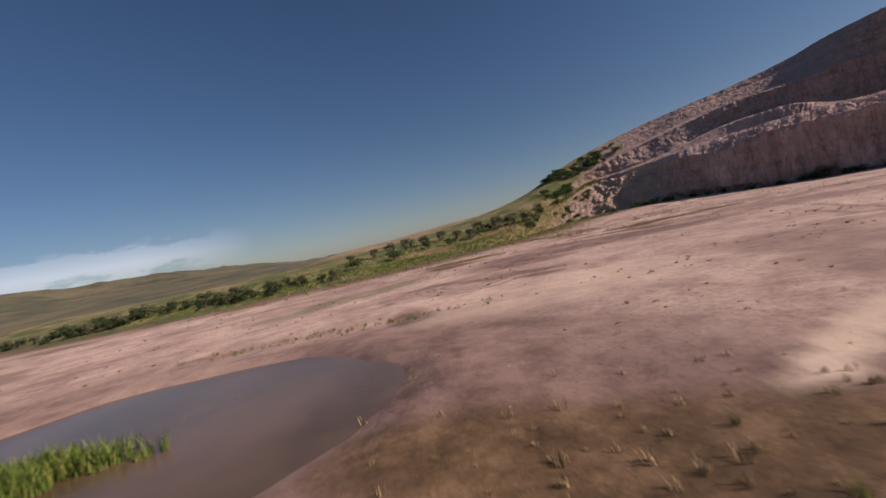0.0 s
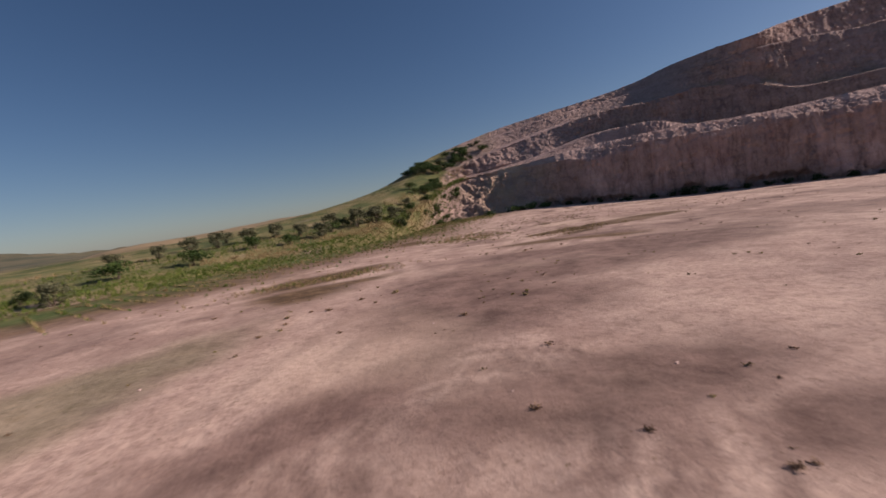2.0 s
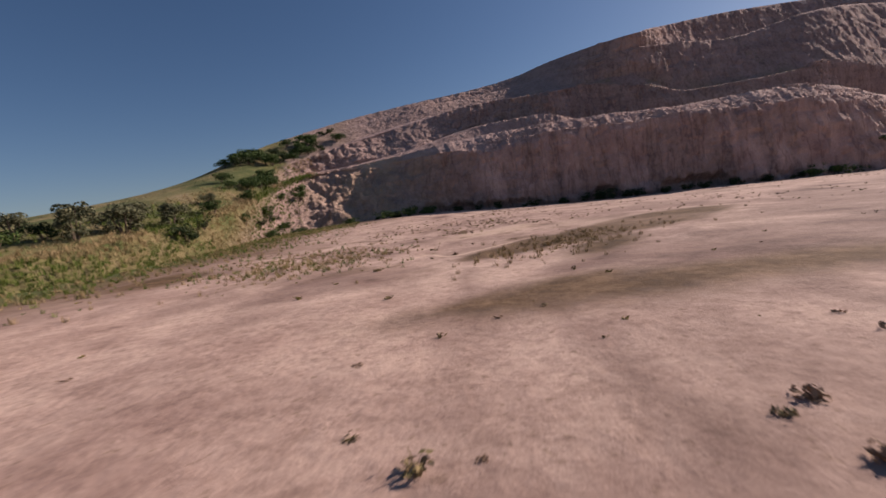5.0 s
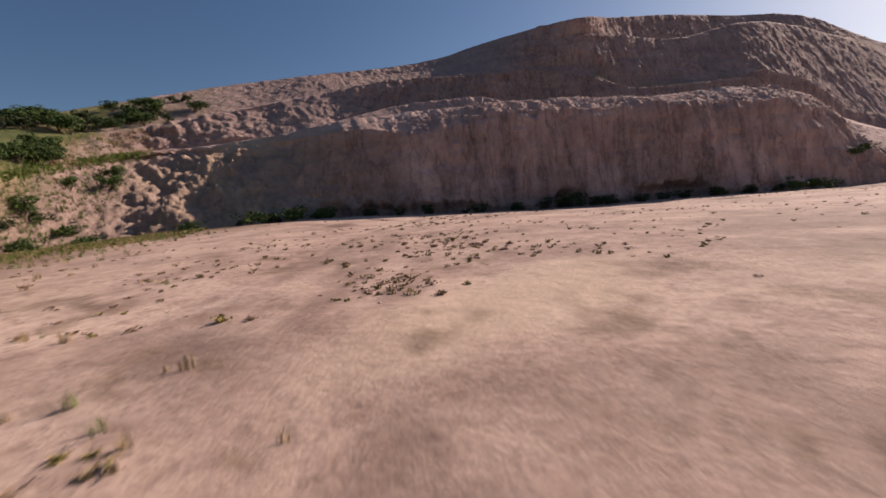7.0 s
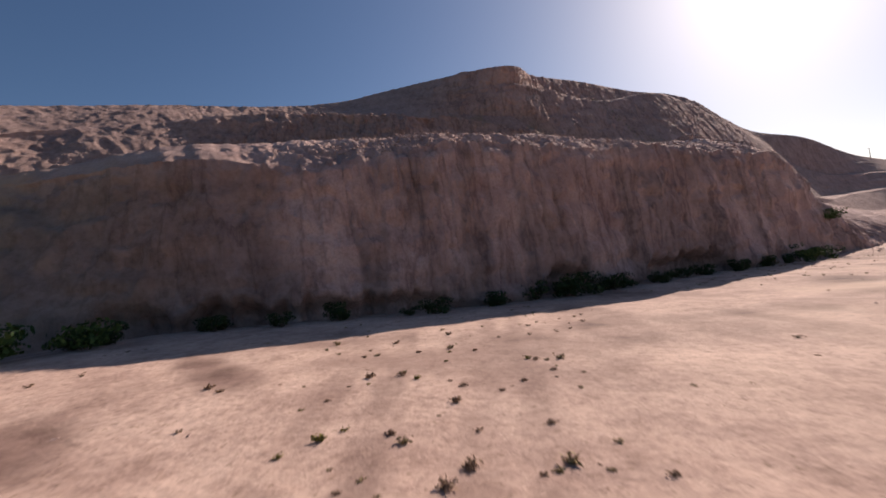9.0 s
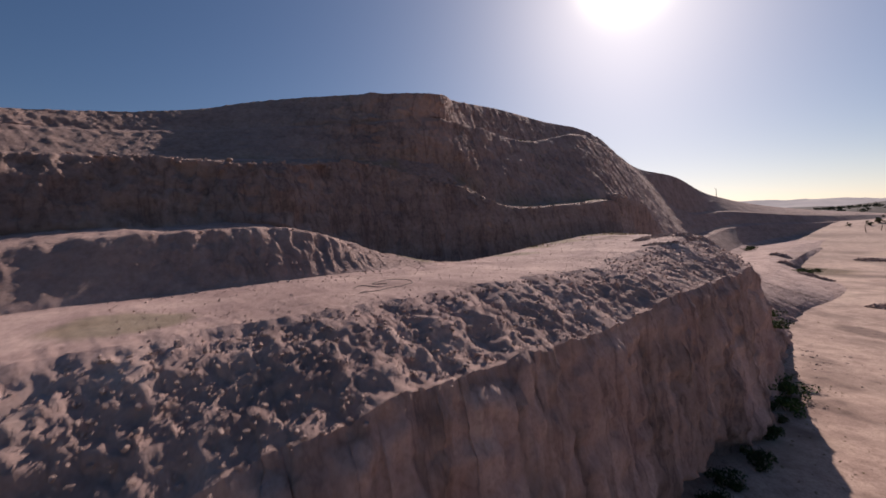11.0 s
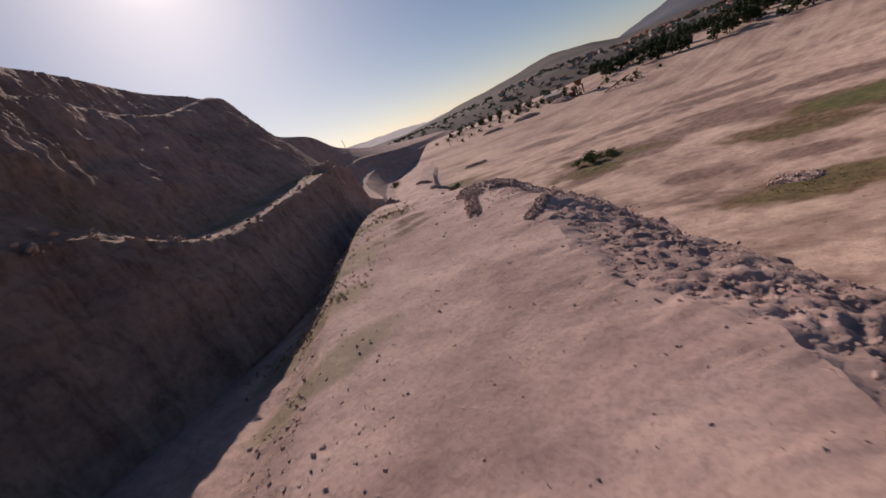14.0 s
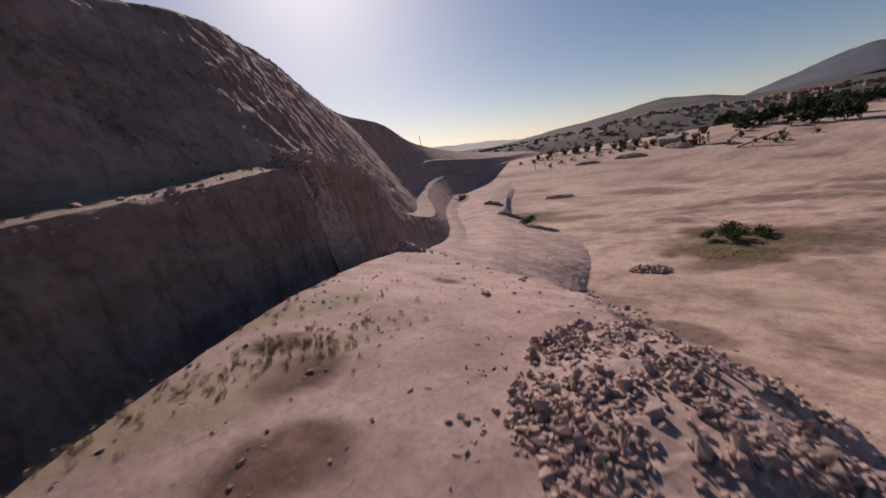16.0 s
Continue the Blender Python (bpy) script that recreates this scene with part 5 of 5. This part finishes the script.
def boulder(x, y, size, label):
    r = np.random.default_rng(int(x * 13 + y * 7) % 1000)
    bm = bmesh.new()
    bmesh.ops.create_icosphere(bm, subdivisions=3, radius=size)
    pts = np.array([v.co for v in bm.verts])
    n = fbm(pts + r.uniform(0, 50, 3), size * 1.1, 4, 0.55)
    for v, k in zip(bm.verts, n):
        v.co = v.co * (1 + 0.45 * float(np.floor(k * 4) / 4))
        v.co.z *= 0.75
    me = bpy.data.meshes.new("boulder")
    bm.to_mesh(me)
    bm.free()
    me.materials.append(STONE)
    thing("boulder", pose(x, y, float(floor_height(np.array([float(x)]), np.array([float(y)]))[0]) + 0.2 * size, 0, 0, r.uniform(0, 360)), label, "rock", "boulders at the end of the face", me)


for bx, by, bs in ((104.5, 46.3, 0.8), (106.2, 45.4, 0.6), (103.2, 46.6, 0.5), (101, 47.4, 0.9), (108, 44.0, 0.6), (99, 48.2, 0.45), (110, 43, 0.6), (93, 51.4, 0.7)):
    boulder(bx, by, bs, "grey fallen boulder at the foot of the rock")

# ---- the hose on the haul road ----
def hose():
    mat = plain("black_rubber", (0.045, 0.05, 0.045), 0.6, 0.2, 5.0)
    pts = [(75.6, 80), (76.3, 79.8), (75.8, 79), (76.1, 78.7), (76.7, 78.8), (76.7, 79.3), (76.8, 79.4), (77.5, 79.1), (78.2, 78.5), (77.9, 77.9), (77.1, 77.6), (76.1, 77.8), (75.4, 78.4), (74.8, 78.7), (74.2, 79.4)]
    u = np.linspace(0, len(pts) - 1, 120)
    path = spline([(x, y, 0) for x, y in pts], u)
    path[:, :2] += 0.03 * np.stack([np.sin(u * 5), np.cos(u * 4.1)], -1)
    curve = bpy.data.curves.new("hose", "CURVE")
    curve.dimensions, curve.bevel_depth, curve.bevel_resolution = "3D", 0.013, 2
    sp = curve.splines.new("POLY")
    sp.points.add(len(path) - 1)
    for q, (x, y, _) in zip(sp.points, path):
        q.co = (x, y, drop(x, y) + 0.018, 1)
    curve.materials.append(mat)
    tagged(new("hose", curve), "black rubber hose lying in a loose coil on the dirt road", "hose")


hose()

# ---- posts, pole and old plant at the south end ----
WOOD = plain("grey_weathered_wood", (0.2, 0.15, 0.11), 0.9, 0.3, 6.0)
RUST = plain("rusty_steel", (0.17, 0.085, 0.05), 0.8, 0.35, 5.0)
ROOF_GREY = plain("grey_sheet_roof", (0.42, 0.4, 0.38), 0.6, 0.15, 2.0)
WALL_PALE = plain("pale_plaster", (0.5, 0.43, 0.37), 0.9, 0.12, 1.0)
ROOF_RED = plain("red_roof_tiles", (0.25, 0.1, 0.07), 0.85, 0.25, 1.5)
GLASS_DARK = plain("dark_window_glass", (0.03, 0.035, 0.045), 0.15, 0.1, 1.0)


def box(bm, sx, sy, sz, m):
    res = bmesh.ops.create_cube(bm, size=1.0, matrix=m @ Matrix.Diagonal((sx, sy, sz, 1)))
    return res["verts"]


def post(x, y, h, lean, turn):
    bm = bmesh.new()
    bmesh.ops.create_cone(bm, segments=8, radius1=0.16, radius2=0.11, depth=h, matrix=Matrix.Translation((0, 0, h / 2 - 0.2)))
    for v in bm.verts:
        v.co.x += 0.05 * math.sin(v.co.z * 2)
    me = bpy.data.meshes.new("post")
    bm.to_mesh(me)
    bm.free()
    me.materials.append(WOOD)
    thing("post", pose(x, y, drop(x, y), lean, 0, turn), "short leaning weathered post on the pit floor", "post", "posts on the pit floor", me)


for px, py, ph, pl in ((248.3, -91.7, 3.2, 6), (248.5, -98, 2.6, -9), (241.2, -94.5, 2.4, 14), (241.5, -100.3, 2.6, -5), (240.2, -103.5, 2.2, 10), (240.6, -111.2, 2.4, 4), (240.5, -107.3, 1.8, -16)):
    post(px, py, ph, pl, px * 31 % 360)


def lattice_pole(x, y, h):
    ob = thing("pole", pose(x, y, drop(x, y) - 0.3), "thin steel pole with a lamp head on the far rim", "pole")
    bm = bmesh.new()
    bmesh.ops.create_cone(bm, segments=8, radius1=0.16, radius2=0.1, depth=h, matrix=Matrix.Translation((0, 0, h / 2)))
    part("mast", bm, RUST, ob)
    bm = bmesh.new()
    box(bm, 1.1, 0.2, 0.18, Matrix.Translation((0.5, 0, h)))
    part("lamp_head", bm, RUST, ob)


lattice_pole(266, -41.5, 4.6)


def shed(x, y, turn):
    ob = thing("shed", pose(x, y, drop(x, y), 0, 0, turn), "low open shed with a grey sheet roof", "shed")
    for sx in (-4, 0, 4):
        for sy in (-2.5, 2.5):
            bm = bmesh.new()
            box(bm, 0.25, 0.25, 3.0, Matrix.Translation((sx, sy, 1.4)))
            part("post", bm, WOOD, ob)
    bm = bmesh.new()
    box(bm, 10, 4.2, 0.12, Matrix.Translation((0, -1.9, 3.35)) @ pose(0, 0, 0, 14))
    box(bm, 10, 4.2, 0.12, Matrix.Translation((0, 1.9, 3.35)) @ pose(0, 0, 0, -14))
    part("roof", bm, ROOF_GREY, ob)
    bm = bmesh.new()
    box(bm, 8.2, 0.15, 2.4, Matrix.Translation((0, 2.5, 1.2)))
    part("back_wall", bm, WALL_PALE, ob)


shed(209.9, -139.9, 20)


def conveyor(x, y, turn):
    ob = thing("conveyor", pose(x, y, drop(x, y), 0, 0, turn), "rusty inclined conveyor standing on the pit floor", "conveyor")
    tilt = pose(0, 0, 1.9, 0, -17)
    for sy in (-0.5, 0.5):
        bm = bmesh.new()
        box(bm, 12, 0.12, 0.35, tilt @ Matrix.Translation((0, sy, 0)))
        part("side_beam", bm, RUST, ob)
    bm = bmesh.new()
    box(bm, 12, 0.9, 0.1, tilt @ Matrix.Translation((0, 0, 0.2)))
    part("belt", bm, GLASS_DARK, ob)
    for sx, h in ((-1, 1.7), (4, 3.1)):
        for sy in (-0.6, 0.6):
            bm = bmesh.new()
            box(bm, 0.15, 0.15, h, Matrix.Translation((sx, sy, h / 2)))
            part("leg", bm, RUST, ob)


conveyor(169.5, -124.3, 200)


def hopper(x, y, turn):
    ob = thing("hopper", pose(x, y, drop(x, y), 0, 0, turn), "dark rusty crusher tower with a hopper", "machine")
    for sx in (-1.6, 1.6):
        for sy in (-1.4, 1.4):
            bm = bmesh.new()
            box(bm, 0.3, 0.3, 4.6, Matrix.Translation((sx, sy, 2.2)))
            part("leg", bm, RUST, ob)
    bm = bmesh.new()
    bmesh.ops.create_cone(bm, segments=4, radius1=1.0, radius2=3.0, depth=2.6, matrix=Matrix.Translation((0, 0, 5.4)) @ pose(0, 0, 0, 0, 0, 45))
    part("bin", bm, RUST, ob)
    bm = bmesh.new()
    box(bm, 5.4, 3.6, 0.2, Matrix.Translation((0.6, 0, 3.9)))
    part("platform", bm, RUST, ob)
    bm = bmesh.new()
    box(bm, 3.4, 2.4, 2.2, Matrix.Translation((4.2, 0, 1.1)))
    part("engine_house", bm, RUST, ob)


hopper(193.5, -136.7, 35)

# ---- the village ----
def house_kind(seed, w, d, h):
    ob = thing("house", Matrix(), "small pale house with a red tiled roof in the far village", "house")
    bm = bmesh.new()
    box(bm, w, d, h + 6, Matrix.Translation((0, 0, h / 2 - 3)))
    part("wall", bm, WALL_PALE, ob)
    bm = bmesh.new()
    vs = [bm.verts.new(q) for q in ((-w * 0.55, -d * 0.58, h), (w * 0.55, -d * 0.58, h), (w * 0.55, d * 0.58, h), (-w * 0.55, d * 0.58, h), (-w * 0.55, 0, h + d * 0.32), (w * 0.55, 0, h + d * 0.32))]
    for q in ((0, 1, 5, 4), (2, 3, 4, 5), (0, 4, 3), (1, 2, 5), (3, 2, 1, 0)):
        bm.faces.new([vs[i] for i in q])
    part("roof", bm, ROOF_RED, ob)
    for k in (-0.25, 0.25):
        for side in (-1, 1):
            bm = bmesh.new()
            box(bm, w * 0.16, 0.1, h * 0.3, Matrix.Translation((k * w, side * (d / 2 + 0.03), h * 0.55)))
            part("window", bm, GLASS_DARK, ob)
    return ob


slope_s = bpy.data.objects["far_mountain_1"].data
far_tree = BVHTree.FromPolygons([v.co.copy() for v in slope_s.vertices], [tuple(q.vertices) for q in slope_s.polygons])
houses = [house_kind(1, 10, 8, 5.5), house_kind(2, 14, 9, 6.5), house_kind(3, 8, 8, 8.5)]
r_h = np.random.default_rng(404)
made = 0
while made < 230:
    a, d = r_h.uniform(164, 217), r_h.uniform(620, 980)
    if a > 203 and r_h.uniform() < 0.6:
        continue
    x, y = 95 - math.sin(radians(a)) * d, 62 + math.cos(radians(a)) * d
    hit = far_tree.ray_cast(Vector((x, y, 900)), Vector((0, 0, -1)))[0]
    if not hit:
        continue
    kind = houses[made % 3]
    m = pose(x, y, hit.z, 0, 0, r_h.uniform(0, 360))
    ob = kind if made < 3 else copy_thing(kind, m)
    ob.matrix_world = m @ Matrix.Scale(float(r_h.uniform(0.45, 0.8)), 4)
    tagged(ob, group="houses of the village")
    made += 1
woods = []
for _ in range(900):
    a, d = r_h.uniform(158, 236), r_h.uniform(400, 1000)
    x, y = 95 - math.sin(radians(a)) * d, 62 + math.cos(radians(a)) * d
    hit = far_tree.ray_cast(Vector((x, y, 900)), Vector((0, 0, -1)))[0]
    if hit:
        woods.append((int(r_h.integers(2)), x, y, hit.z, r_h.uniform(0, 6.28), r_h.uniform(0.6, 1.7)))
wood_kinds = [leaf_crown(np.random.default_rng(71 + i), 2.6, 4.0, 70, 0.7) for i in range(2)]
v, f = merged(wood_kinds, woods)
# paler olive leaves take the place of haze over the distant trees
tagged(new("far_woods", mesh_from("far_woods", v, f, LEAF_OLIVE, flat=True)), "dark trees between the houses of the far village", "trees", kind="stuff")
